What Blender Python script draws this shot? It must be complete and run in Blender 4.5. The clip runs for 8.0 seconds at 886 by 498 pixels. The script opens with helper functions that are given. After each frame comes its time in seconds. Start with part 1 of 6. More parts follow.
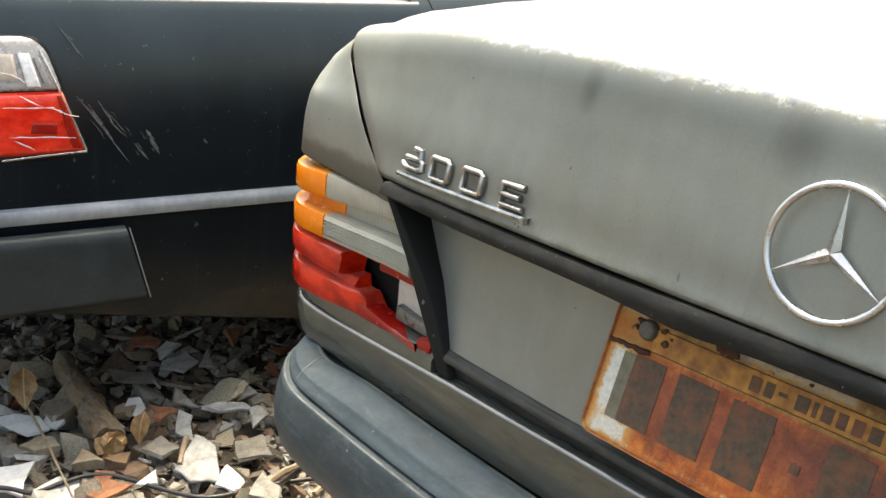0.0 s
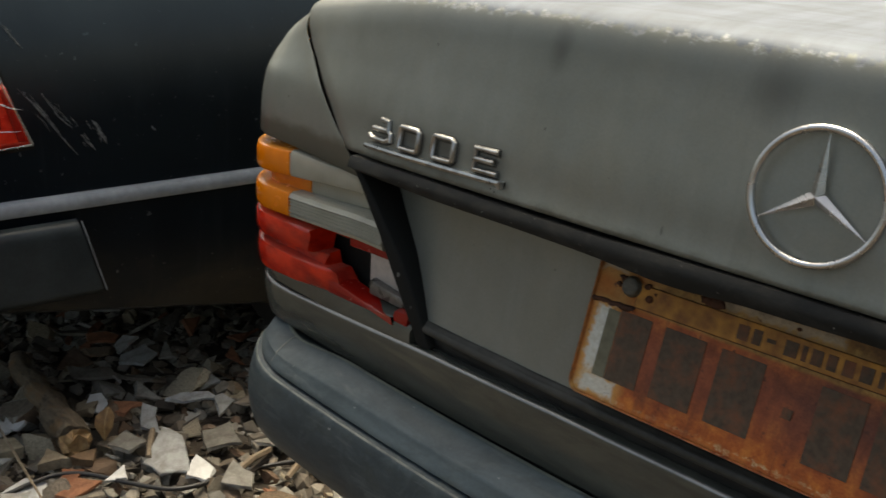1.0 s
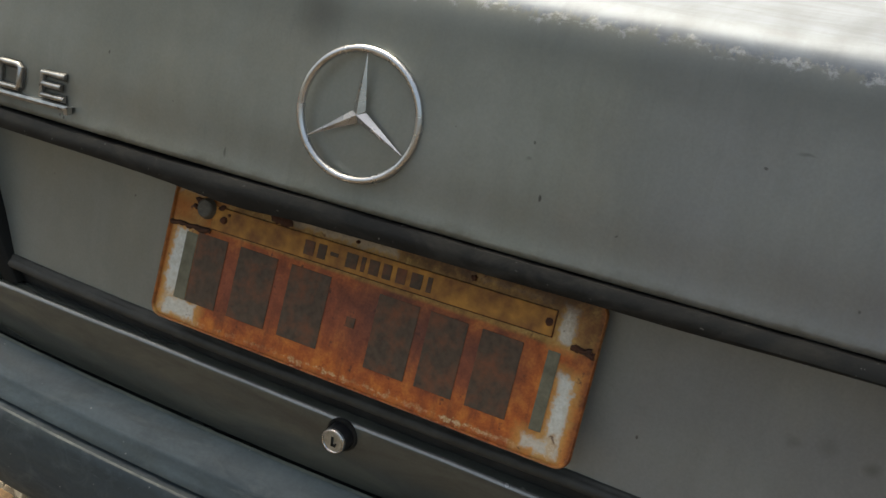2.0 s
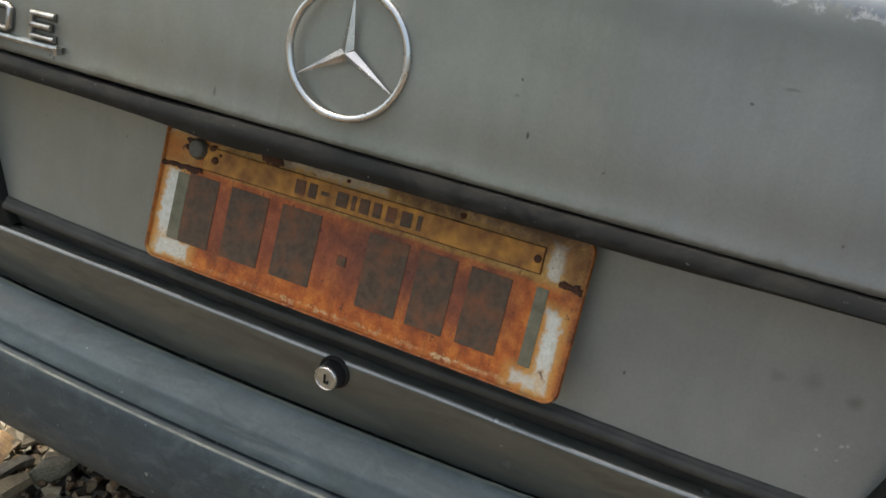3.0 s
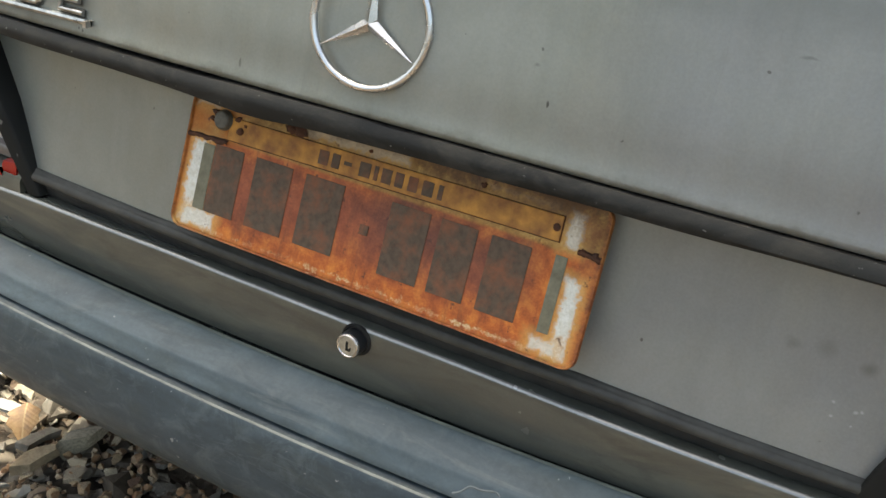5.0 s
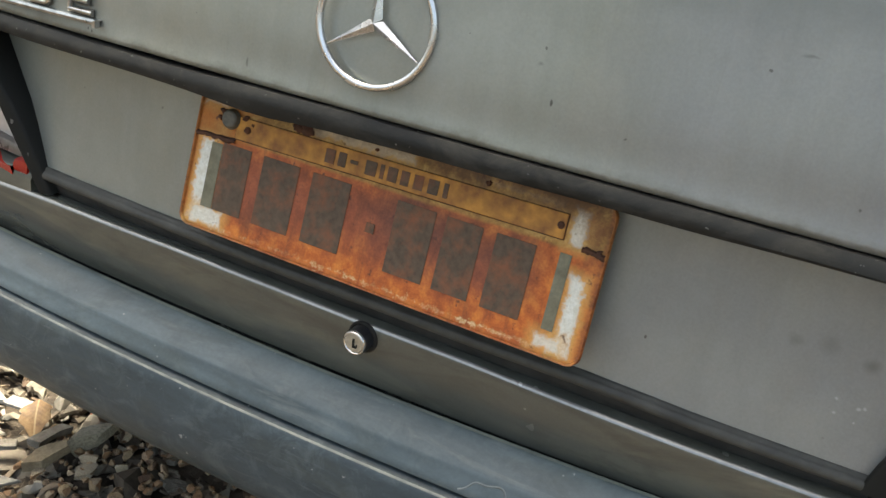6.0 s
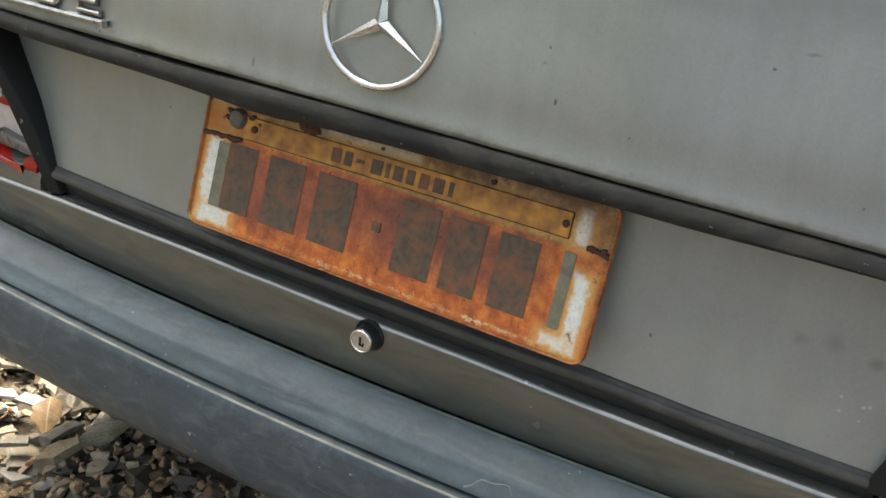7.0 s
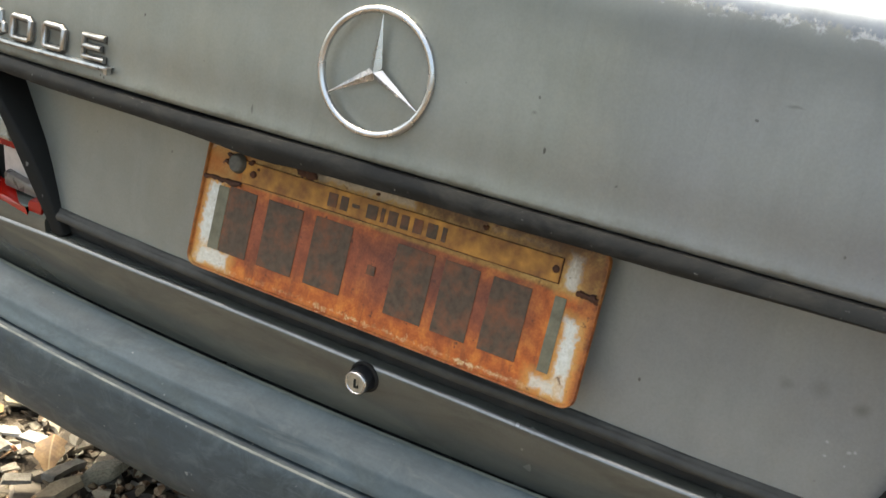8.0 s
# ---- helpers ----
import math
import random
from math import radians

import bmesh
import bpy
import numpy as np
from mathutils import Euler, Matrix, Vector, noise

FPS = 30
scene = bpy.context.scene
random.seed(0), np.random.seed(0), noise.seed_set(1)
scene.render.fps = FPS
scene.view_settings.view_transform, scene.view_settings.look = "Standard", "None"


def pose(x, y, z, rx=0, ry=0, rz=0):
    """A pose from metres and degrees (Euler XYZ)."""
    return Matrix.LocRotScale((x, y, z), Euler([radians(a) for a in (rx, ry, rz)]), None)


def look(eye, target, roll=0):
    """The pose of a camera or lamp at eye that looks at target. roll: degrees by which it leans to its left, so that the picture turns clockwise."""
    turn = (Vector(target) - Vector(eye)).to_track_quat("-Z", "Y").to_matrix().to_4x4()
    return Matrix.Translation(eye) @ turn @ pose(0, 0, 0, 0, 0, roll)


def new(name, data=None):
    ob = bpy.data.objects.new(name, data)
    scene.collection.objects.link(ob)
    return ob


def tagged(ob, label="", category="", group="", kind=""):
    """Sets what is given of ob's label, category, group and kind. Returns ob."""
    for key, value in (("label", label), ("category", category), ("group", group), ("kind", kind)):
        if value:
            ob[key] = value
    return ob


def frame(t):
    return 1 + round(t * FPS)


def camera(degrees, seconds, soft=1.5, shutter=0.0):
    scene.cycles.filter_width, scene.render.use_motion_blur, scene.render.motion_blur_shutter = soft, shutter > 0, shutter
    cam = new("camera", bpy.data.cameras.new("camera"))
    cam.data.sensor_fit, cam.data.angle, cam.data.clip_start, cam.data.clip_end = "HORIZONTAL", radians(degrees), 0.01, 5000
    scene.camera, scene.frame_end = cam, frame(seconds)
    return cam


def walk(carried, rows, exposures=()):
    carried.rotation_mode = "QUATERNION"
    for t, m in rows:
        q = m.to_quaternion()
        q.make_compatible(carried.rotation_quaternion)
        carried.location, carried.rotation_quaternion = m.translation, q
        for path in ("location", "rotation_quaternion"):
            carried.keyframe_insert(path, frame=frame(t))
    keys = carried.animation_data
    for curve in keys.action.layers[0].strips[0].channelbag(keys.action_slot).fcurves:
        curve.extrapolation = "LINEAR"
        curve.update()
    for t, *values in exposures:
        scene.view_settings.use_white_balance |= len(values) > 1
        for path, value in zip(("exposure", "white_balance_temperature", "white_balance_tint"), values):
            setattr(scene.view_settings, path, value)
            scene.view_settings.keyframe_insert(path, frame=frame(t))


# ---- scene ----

# ================= camera and its walk =================
cam = camera(43.0, 8.0, soft=1.5, shutter=0.22)
PATH = [
    (0, 0.3537, -0.7359, 1.1138, 71.63, -5.16, 47.82),
    (0.2, 0.3391, -0.7408, 1.1157, 71.49, -4.64, 47.50),
    (0.5, 0.3320, -0.7539, 1.1109, 71.63, -4.26, 47.27),
    (0.7, 0.3257, -0.7633, 1.1133, 71.10, -3.39, 46.89),
    (0.8, 0.3255, -0.7644, 1.1122, 70.88, -2.90, 46.46),
    (1, 0.3277, -0.7552, 1.1001, 70.83, -2.90, 43.88),
    (1.1, 0.3261, -0.7499, 1.1022, 70.46, -2.60, 42.23),
    (1.2, 0.3303, -0.7665, 1.1058, 70.28, -3.95, 38.64),
    (1.3, 0.3435, -0.7779, 1.1083, 70.22, -5.25, 35.33),
    (1.4, 0.3636, -0.7720, 1.1094, 70.04, -5.65, 32.62),
    (1.5, 0.3747, -0.7482, 1.1114, 69.44, -5.96, 30.71),
    (1.6, 0.3898, -0.7283, 1.1082, 69.15, -5.87, 29.50),
    (1.7, 0.3996, -0.7164, 1.1077, 68.87, -6.10, 28.51),
    (2.8, 0.4266, -0.7114, 1.1053, 66.80, -5.74, 28.09),
    (3, 0.4277, -0.7161, 1.1039, 65.75, -5.80, 28.14),
    (3.5, 0.4305, -0.7227, 1.0999, 64.64, -5.74, 28.43),
    (4, 0.4372, -0.7237, 1.0990, 64.74, -5.64, 29.09),
    (4.5, 0.4362, -0.7306, 1.0953, 65.07, -5.73, 29.06),
    (6, 0.4448, -0.7359, 1.0995, 64.86, -5.33, 29.74),
    (6.5, 0.4483, -0.7428, 1.0964, 65.17, -5.41, 29.87),
    (7, 0.4505, -0.7348, 1.1034, 64.60, -4.96, 30.29),
    (7.5, 0.4551, -0.7334, 1.1084, 64.67, -4.52, 30.52),
    (8, 0.4677, -0.7387, 1.1165, 66.44, -5.01, 30.88),
]
walk(cam, [(r[0], pose(*r[1:])) for r in PATH],
     exposures=[(0, 2.83, 7700, 2), (0.2, 2.20, 7700, 2), (0.5, 1.52, 7700, 2), (1, 1.35, 7700, 2), (1.5, 1.6, 7700, 2), (2.8, 2.12, 7700, 2), (3, 2.35, 7700, 2), (3.5, 2.65, 7700, 2), (4.5, 2.85, 7700, 2), (8, 2.85, 7700, 2)])

# ================= world, sun =================
SUN_ELEV, SUN_AZ = radians(64), radians(-40)   # sun stands high, veiled, beyond the navy car
world = bpy.data.worlds.new("sky")
scene.world = world
world.use_nodes = True
wn = world.node_tree.nodes
sky = wn.new("ShaderNodeTexSky")
sky.sky_type = "NISHITA"
sky.sun_disc = False
sky.sun_elevation, sky.sun_rotation = SUN_ELEV, SUN_AZ
sky.dust_density, sky.air_density = 8.0, 1.0
world.node_tree.links.new(sky.outputs[0], wn["Background"].inputs[0])
wn["Background"].inputs[1].default_value = 0.10
sun = new("sun", bpy.data.lights.new("sun", "SUN"))
sun.data.energy, sun.data.angle, sun.data.color = 1.5, radians(36), (1.0, 0.985, 0.96)
sun.matrix_world = look((2.0 * math.sin(SUN_AZ), 2.0 * math.cos(SUN_AZ), 2.0 * math.tan(SUN_ELEV)), (0, 0, 0))


# ================= materials =================
def nodes_of(name):
    m = bpy.data.materials.new(name)
    m.use_nodes = True
    nt = m.node_tree
    return m, nt, nt.nodes["Principled BSDF"]


def lk(nt, a, b):
    nt.links.new(a, b)


def coords(nt, scale=(1, 1, 1), gen="Object"):
    tc = nt.nodes.new("ShaderNodeTexCoord")
    mp = nt.nodes.new("ShaderNodeMapping")
    mp.inputs["Scale"].default_value = scale
    lk(nt, tc.outputs[gen], mp.inputs["Vector"])
    return mp.outputs["Vector"]


def noise_tex(nt, vec, scale, detail=4.0, rough=0.55, dist=0.0):
    n = nt.nodes.new("ShaderNodeTexNoise")
    n.inputs["Scale"].default_value = scale
    n.inputs["Detail"].default_value = detail
    n.inputs["Roughness"].default_value = rough
    n.inputs["Distortion"].default_value = dist
    lk(nt, vec, n.inputs["Vector"])
    return n.outputs["Fac"]


def ramp(nt, fac, stops):
    r = nt.nodes.new("ShaderNodeValToRGB")
    el = r.color_ramp.elements
    while len(el) < len(stops):
        el.new(0.5)
    for e, (p, c) in zip(el, stops):
        e.position = p
        e.color = (c, c, c, 1) if isinstance(c, (int, float)) else (*c, 1)
    lk(nt, fac, r.inputs["Fac"])
    return r.outputs["Color"]


def mix(nt, fac, a, b, kind="MIX"):
    m = nt.nodes.new("ShaderNodeMix")
    m.data_type, m.blend_type = "RGBA", kind
    for sock, v in ((m.inputs["Factor"], fac), (m.inputs["A"], a), (m.inputs["B"], b)):
        if isinstance(v, (int, float)):
            sock.default_value = v
        elif isinstance(v, tuple):
            sock.default_value = (*v, 1)
        else:
            lk(nt, v, sock)
    return m.outputs["Result"]


def bump(nt, bsdf, height, strength=0.2, dist=0.002):
    b = nt.nodes.new("ShaderNodeBump")
    b.inputs["Strength"].default_value, b.inputs["Distance"].default_value = strength, dist
    lk(nt, height, b.inputs["Height"])
    lk(nt, b.outputs["Normal"], bsdf.inputs["Normal"])


def simple(name, dark, light, scale=8.0, rough=(0.4, 0.6), metal=0.0, fine=120.0, relief=0.15, dist=0.001, coat=0.0, spec=0.5):
    """Two-scale varied surface: blotches between two colours, fine grain in colour, gloss and relief."""
    m, nt, p = nodes_of(name)
    v = coords(nt)
    big, small = noise_tex(nt, v, scale), noise_tex(nt, v, fine, 3)
    c = ramp(nt, big, [(0.3, dark), (0.7, light)])
    c = mix(nt, 0.35, c, ramp(nt, small, [(0.35, 0.55), (0.65, 1.0)]), "MULTIPLY")
    lk(nt, c, p.inputs["Base Color"])
    lk(nt, ramp(nt, big, [(0.3, rough[0]), (0.7, rough[1])]), p.inputs["Roughness"])
    p.inputs["Metallic"].default_value = metal
    p.inputs["Coat Weight"].default_value = coat
    p.inputs["Specular IOR Level"].default_value = spec
    bump(nt, p, small, relief, dist)
    return m


def math_node(nt, op, a, b=None):
    k = nt.nodes.new("ShaderNodeMath")
    k.operation = op
    for sock, v in zip(k.inputs, (a, b)):
        if v is None:
            continue
        if isinstance(v, (int, float)):
            sock.default_value = v
        else:
            lk(nt, v, sock)
    return k.outputs[0]


def spot(nt, v, x, z, rx, rz, soft=0.5):
    """1 inside an upright oval at x, z on the car's rear, 0 outside."""
    a = nt.nodes.new("ShaderNodeVectorMath")
    a.operation = "SUBTRACT"
    lk(nt, v, a.inputs[0])
    a.inputs[1].default_value = (x, 0, z)
    b = nt.nodes.new("ShaderNodeVectorMath")
    b.operation = "MULTIPLY"
    lk(nt, a.outputs[0], b.inputs[0])
    b.inputs[1].default_value = (1 / rx, 0, 1 / rz)
    c = nt.nodes.new("ShaderNodeVectorMath")
    c.operation = "LENGTH"
    lk(nt, b.outputs[0], c.inputs[0])
    m = nt.nodes.new("ShaderNodeMapRange")
    m.interpolation_type = "SMOOTHSTEP"
    m.inputs["From Min"].default_value, m.inputs["From Max"].default_value = 1.0, 1.0 - soft
    lk(nt, c.outputs["Value"], m.inputs["Value"])
    return m.outputs["Result"]


def sky_cast(nt, v, c):
    """Paints the sky's cool reflection into the colour, stronger towards the boot's right."""
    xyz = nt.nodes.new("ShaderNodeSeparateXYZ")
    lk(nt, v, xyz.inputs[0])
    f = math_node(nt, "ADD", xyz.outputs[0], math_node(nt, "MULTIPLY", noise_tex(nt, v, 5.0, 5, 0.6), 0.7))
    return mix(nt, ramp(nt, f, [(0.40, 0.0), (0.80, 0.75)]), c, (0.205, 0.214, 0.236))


def car_paint(name, dark, light, metal, rough, chip, chips_at=0.72, gloss_coat=0.0, spots=(), bleached=False, streaks=0.28, spec=0.5, chalk_and_sky=False, dusty=False, smears_and_reflections=False, specks=()):
    """Sun-faded car paint: blotches, run-off streaks, dust grain, chips; peeled and bleached on the deck."""
    m, nt, p = nodes_of(name)
    v = coords(nt)
    blot = noise_tex(nt, v, 4.0, 5, 0.6)
    streak = noise_tex(nt, coords(nt, (55, 8, 2.2)), 1.0, 4, 0.6)
    grain = noise_tex(nt, v, 420.0, 2)
    c = ramp(nt, blot, [(0.32, dark), (0.7, light)])
    # ochre patches, run-off and mottling, plus the painted sky tint
    if chalk_and_sky:
        c = mix(nt, ramp(nt, noise_tex(nt, coords(nt, (7, 7, 5)), 1.0, 5, 0.6), [(0.48, 0.0), (0.66, 0.5)]), c, (0.262, 0.254, 0.205))
        c = sky_cast(nt, v, c)
        runs = ramp(nt, noise_tex(nt, coords(nt, (75, 30, 6.5)), 1.0, 5, 0.7, 1.2), [(0.26, 0.72), (0.46, 1.0)])
        c = mix(nt, ramp(nt, noise_tex(nt, v, 6.0, 3, 0.5), [(0.45, 0.0), (0.62, 0.45 if bleached else 0.2)]), c, runs, "MULTIPLY")
        c = mix(nt, 0.35, c, ramp(nt, noise_tex(nt, coords(nt, (16, 16, 11)), 1.0, 6, 0.65, 0.5), [(0.32, 0.72), (0.62, 1.0)]), "MULTIPLY")
    c = mix(nt, streaks, c, ramp(nt, streak, [(0.3, 0.66), (0.7, 1.0)]), "MULTIPLY")
    c = mix(nt, 0.20, c, ramp(nt, grain, [(0.3, 0.6), (0.7, 1.0)]), "MULTIPLY")
    c = mix(nt, ramp(nt, noise_tex(nt, v, 70.0, 2, 0.5), [(chips_at, 0.0), (chips_at + 0.03, 0.8)]), c, chip)
    if smears_and_reflections:
        # pale dust smears, soft reflections and darker patches, all painted into the colour
        c = mix(nt, ramp(nt, noise_tex(nt, coords(nt, (5, 5, 24)), 1.0, 5, 0.6, 0.8), [(0.48, 0.0), (0.68, 0.65)]), c, (0.150, 0.148, 0.118))
        c = mix(nt, ramp(nt, noise_tex(nt, coords(nt, (8, 8, 30)), 1.0, 5, 0.65, 0.8), [(0.50, 0.0), (0.70, 0.6)]), c, (0.050, 0.050, 0.042))
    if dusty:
        # dried mud splashed in clouds along the sill, sky reflection painted on the shoulder, faint run-off streaks and
        # specks
        zs = nt.nodes.new("ShaderNodeSeparateXYZ")
        lk(nt, v, zs.inputs[0])
        cloud = noise_tex(nt, coords(nt, (9, 9, 16)), 1.0, 6, 0.65, 0.6)
        level = math_node(nt, "SUBTRACT", zs.outputs[2], math_node(nt, "MULTIPLY", cloud, 0.30))
        c = mix(nt, ramp(nt, level, [(0.130, 0.6), (0.180, 0.20), (0.23, 0.0)]), c, (0.030, 0.026, 0.018))
        # paler blue by height: the shoulder's sky reflection put into the colour
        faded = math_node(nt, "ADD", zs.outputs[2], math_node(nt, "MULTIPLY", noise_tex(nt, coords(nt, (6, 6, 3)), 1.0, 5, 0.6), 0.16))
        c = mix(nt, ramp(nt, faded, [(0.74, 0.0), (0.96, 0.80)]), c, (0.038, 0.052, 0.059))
        c = mix(nt, ramp(nt, noise_tex(nt, coords(nt, (60, 60, 3.2)), 1.0, 4, 0.65), [(0.56, 0.0), (0.76, 0.22)]), c, (0.028, 0.034, 0.038))
        c = mix(nt, ramp(nt, noise_tex(nt, v, 150, 2, 0.5), [(0.735, 0.0), (0.765, 0.6)]), c, (0.13, 0.14, 0.15))
    nz = nt.nodes.new("ShaderNodeTexNoise")
    nz.inputs["Scale"].default_value = 60
    lk(nt, v, nz.inputs["Vector"])
    add = nt.nodes.new("ShaderNodeVectorMath")
    add.operation = "MULTIPLY_ADD"
    lk(nt, nz.outputs["Color"], add.inputs[0])
    add.inputs[1].default_value = (0.006, 0, 0.006)
    lk(nt, v, add.inputs[2])
    for x, z, rx, rz, soft, amount in spots:
        if rx < 0.006:
            rx, rz = rx * 0.72, rz * 0.72
        f = math_node(nt, "MULTIPLY", spot(nt, add.outputs[0], x + 0.003, z + 0.003, rx, rz, soft), amount)
        c = mix(nt, f, c, chip)
    for x, z, rx, rz in specks:
        c = mix(nt, math_node(nt, "MULTIPLY", spot(nt, add.outputs[0], x + 0.003, z + 0.003, rx, rz, 0.8), 0.5), c, (0.44, 0.46, 0.47))
    rgh = ramp(nt, mix(nt, 0.5, blot, streak) if streaks > 0.1 else blot, [(0.3, rough[0]), (0.7, rough[1])])
    if bleached:
        xyz = nt.nodes.new("ShaderNodeSeparateXYZ")
        lk(nt, v, xyz.inputs[0])
        xx = math_node(nt, "MULTIPLY", xyz.outputs[0], xyz.outputs[0])
        hgt = math_node(nt, "ADD", xyz.outputs[2], math_node(nt, "MULTIPLY", xx, 0.062))
        hgt = math_node(nt, "SUBTRACT", hgt, math_node(nt, "MULTIPLY", math_node(nt, "MAXIMUM", xyz.outputs[0], 0.0), 0.012))
        flake = noise_tex(nt, coords(nt, (95, 30, 70)), 1.0, 8, 0.75)
        lvl = math_node(nt, "ADD", hgt, math_node(nt, "MULTIPLY", flake, 0.030))
        f = nt.nodes.new("ShaderNodeMapRange")
        f.inputs["From Min"].default_value, f.inputs["From Max"].default_value = 0.9955, 0.9995
        lk(nt, lvl, f.inputs["Value"])
        peel = mix(nt, 0.5, (0.134, 0.158, 0.196), ramp(nt, noise_tex(nt, coords(nt, (40, 6, 40)), 1.0, 5, 0.65), [(0.35, 0.5), (0.6, 1.0)]), "MULTIPLY")
        peel = mix(nt, 0.55, peel, ramp(nt, noise_tex(nt, coords(nt, (7, 34, 34)), 1.0, 7, 0.7, 0.8), [(0.34, 0.45), (0.58, 1.0)]), "MULTIPLY")
        rim = math_node(nt, "MULTIPLY", ramp(nt, lvl, [(0.9935, 0.0), (0.9985, 1.0), (1.003, 1.0), (1.008, 0.0)]), ramp(nt, noise_tex(nt, coords(nt, (60, 60, 120)), 1.0, 4, 0.7), [(0.5, 0.0), (0.58, 0.9)]))
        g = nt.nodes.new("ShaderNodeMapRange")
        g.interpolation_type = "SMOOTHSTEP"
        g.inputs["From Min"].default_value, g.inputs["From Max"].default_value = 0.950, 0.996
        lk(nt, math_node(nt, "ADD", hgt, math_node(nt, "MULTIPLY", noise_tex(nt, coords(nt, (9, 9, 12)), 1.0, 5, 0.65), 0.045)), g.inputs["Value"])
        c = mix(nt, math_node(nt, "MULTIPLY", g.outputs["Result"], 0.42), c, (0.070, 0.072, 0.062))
        c = mix(nt, f.outputs["Result"], c, peel)
        c = mix(nt, rim, c, (0.44, 0.46, 0.48))
        foot = math_node(nt, "ADD", xyz.outputs[2], math_node(nt, "MULTIPLY", xx, 0.03))
        foot = math_node(nt, "SUBTRACT", foot, math_node(nt, "MULTIPLY", noise_tex(nt, coords(nt, (26, 26, 40)), 1.0, 6, 0.7), 0.022))
        c = mix(nt, ramp(nt, foot, [(0.8065, 0.75), (0.8145, 0.0)]), c, (0.070, 0.064, 0.044))
        rgh = mix(nt, f.outputs["Result"], rgh, (0.62, 0.62, 0.62))
    lk(nt, c, p.inputs["Base Color"])
    p.inputs["Metallic"].default_value = metal
    lk(nt, rgh, p.inputs["Roughness"])
    p.inputs["Coat Weight"].default_value = gloss_coat
    p.inputs["Coat Roughness"].default_value = 0.12
    p.inputs["Specular IOR Level"].default_value = spec
    bump(nt, p, grain, 0.06, 0.0004)
    return m


def scuffed_plastic(name, dark, light):
    """Sun-bleached bumper plastic: cloudy fading, rubbed pale smears, fine specks."""
    m, nt, p = nodes_of(name)
    v = coords(nt)
    cloud = noise_tex(nt, coords(nt, (3, 9, 14)), 1.0, 5, 0.6)
    smear = noise_tex(nt, coords(nt, (9, 30, 90)), 1.0, 6, 0.7, 0.6)
    grain = noise_tex(nt, v, 260, 3)
    c = ramp(nt, cloud, [(0.32, dark), (0.68, light)])
    c = mix(nt, 0.6, c, ramp(nt, noise_tex(nt, coords(nt, (12, 26, 34)), 1.0, 5, 0.65, 0.8), [(0.34, 0.50), (0.62, 1.0)]), "MULTIPLY")
    c = mix(nt, ramp(nt, noise_tex(nt, coords(nt, (30, 34, 34)), 1.0, 6, 0.7, 0.7), [(0.50, 0.0), (0.66, 0.35)]), c, (0.120, 0.146, 0.150))
    c = mix(nt, ramp(nt, noise_tex(nt, coords(nt, (8, 22, 26)), 1.0, 7, 0.72, 1.0), [(0.50, 0.0), (0.66, 0.45)]), c, (0.056, 0.066, 0.060))
    c = mix(nt, ramp(nt, smear, [(0.56, 0.0), (0.74, 0.6)]), c, (0.15, 0.165, 0.165))
    c = mix(nt, ramp(nt, noise_tex(nt, coords(nt, (22, 60, 150)), 1.0, 6, 0.75, 1.4), [(0.66, 0.0), (0.76, 0.3)]), c, (0.15, 0.165, 0.160))
    c = mix(nt, ramp(nt, noise_tex(nt, v, 95, 2, 0.5), [(0.735, 0.0), (0.76, 0.7)]), c, (0.30, 0.31, 0.30))
    c = mix(nt, 0.25, c, ramp(nt, grain, [(0.3, 0.55), (0.7, 1.0)]), "MULTIPLY")
    lk(nt, c, p.inputs["Base Color"])
    lk(nt, ramp(nt, smear, [(0.35, 0.40), (0.7, 0.58)]), p.inputs["Roughness"])
    p.inputs["Specular IOR Level"].default_value = 0.32
    bump(nt, p, grain, 0.10, 0.0008)
    return m


def bark_mat():
    """Cracked bark along the log, scaled off to pale brown wood here and there."""
    m, nt, p = nodes_of("cracked_brown_bark")
    run = noise_tex(nt, coords(nt, (14, 70, 70)), 1.0, 6, 0.7, 1.0)
    blot = noise_tex(nt, coords(nt), 22, 4, 0.6)
    c = ramp(nt, run, [(0.30, (0.045, 0.032, 0.020)), (0.50, (0.130, 0.096, 0.062)), (0.70, (0.21, 0.165, 0.110))])
    c = mix(nt, ramp(nt, blot, [(0.54, 0.0), (0.66, 0.6)]), c, (0.21, 0.115, 0.048))
    c = mix(nt, ramp(nt, noise_tex(nt, coords(nt), 48, 5, 0.7), [(0.58, 0.0), (0.66, 0.7)]), c, (0.030, 0.021, 0.013))
    lk(nt, c, p.inputs["Base Color"])
    p.inputs["Roughness"].default_value = 0.9
    bump(nt, p, run, 1.0, 0.006)
    return m


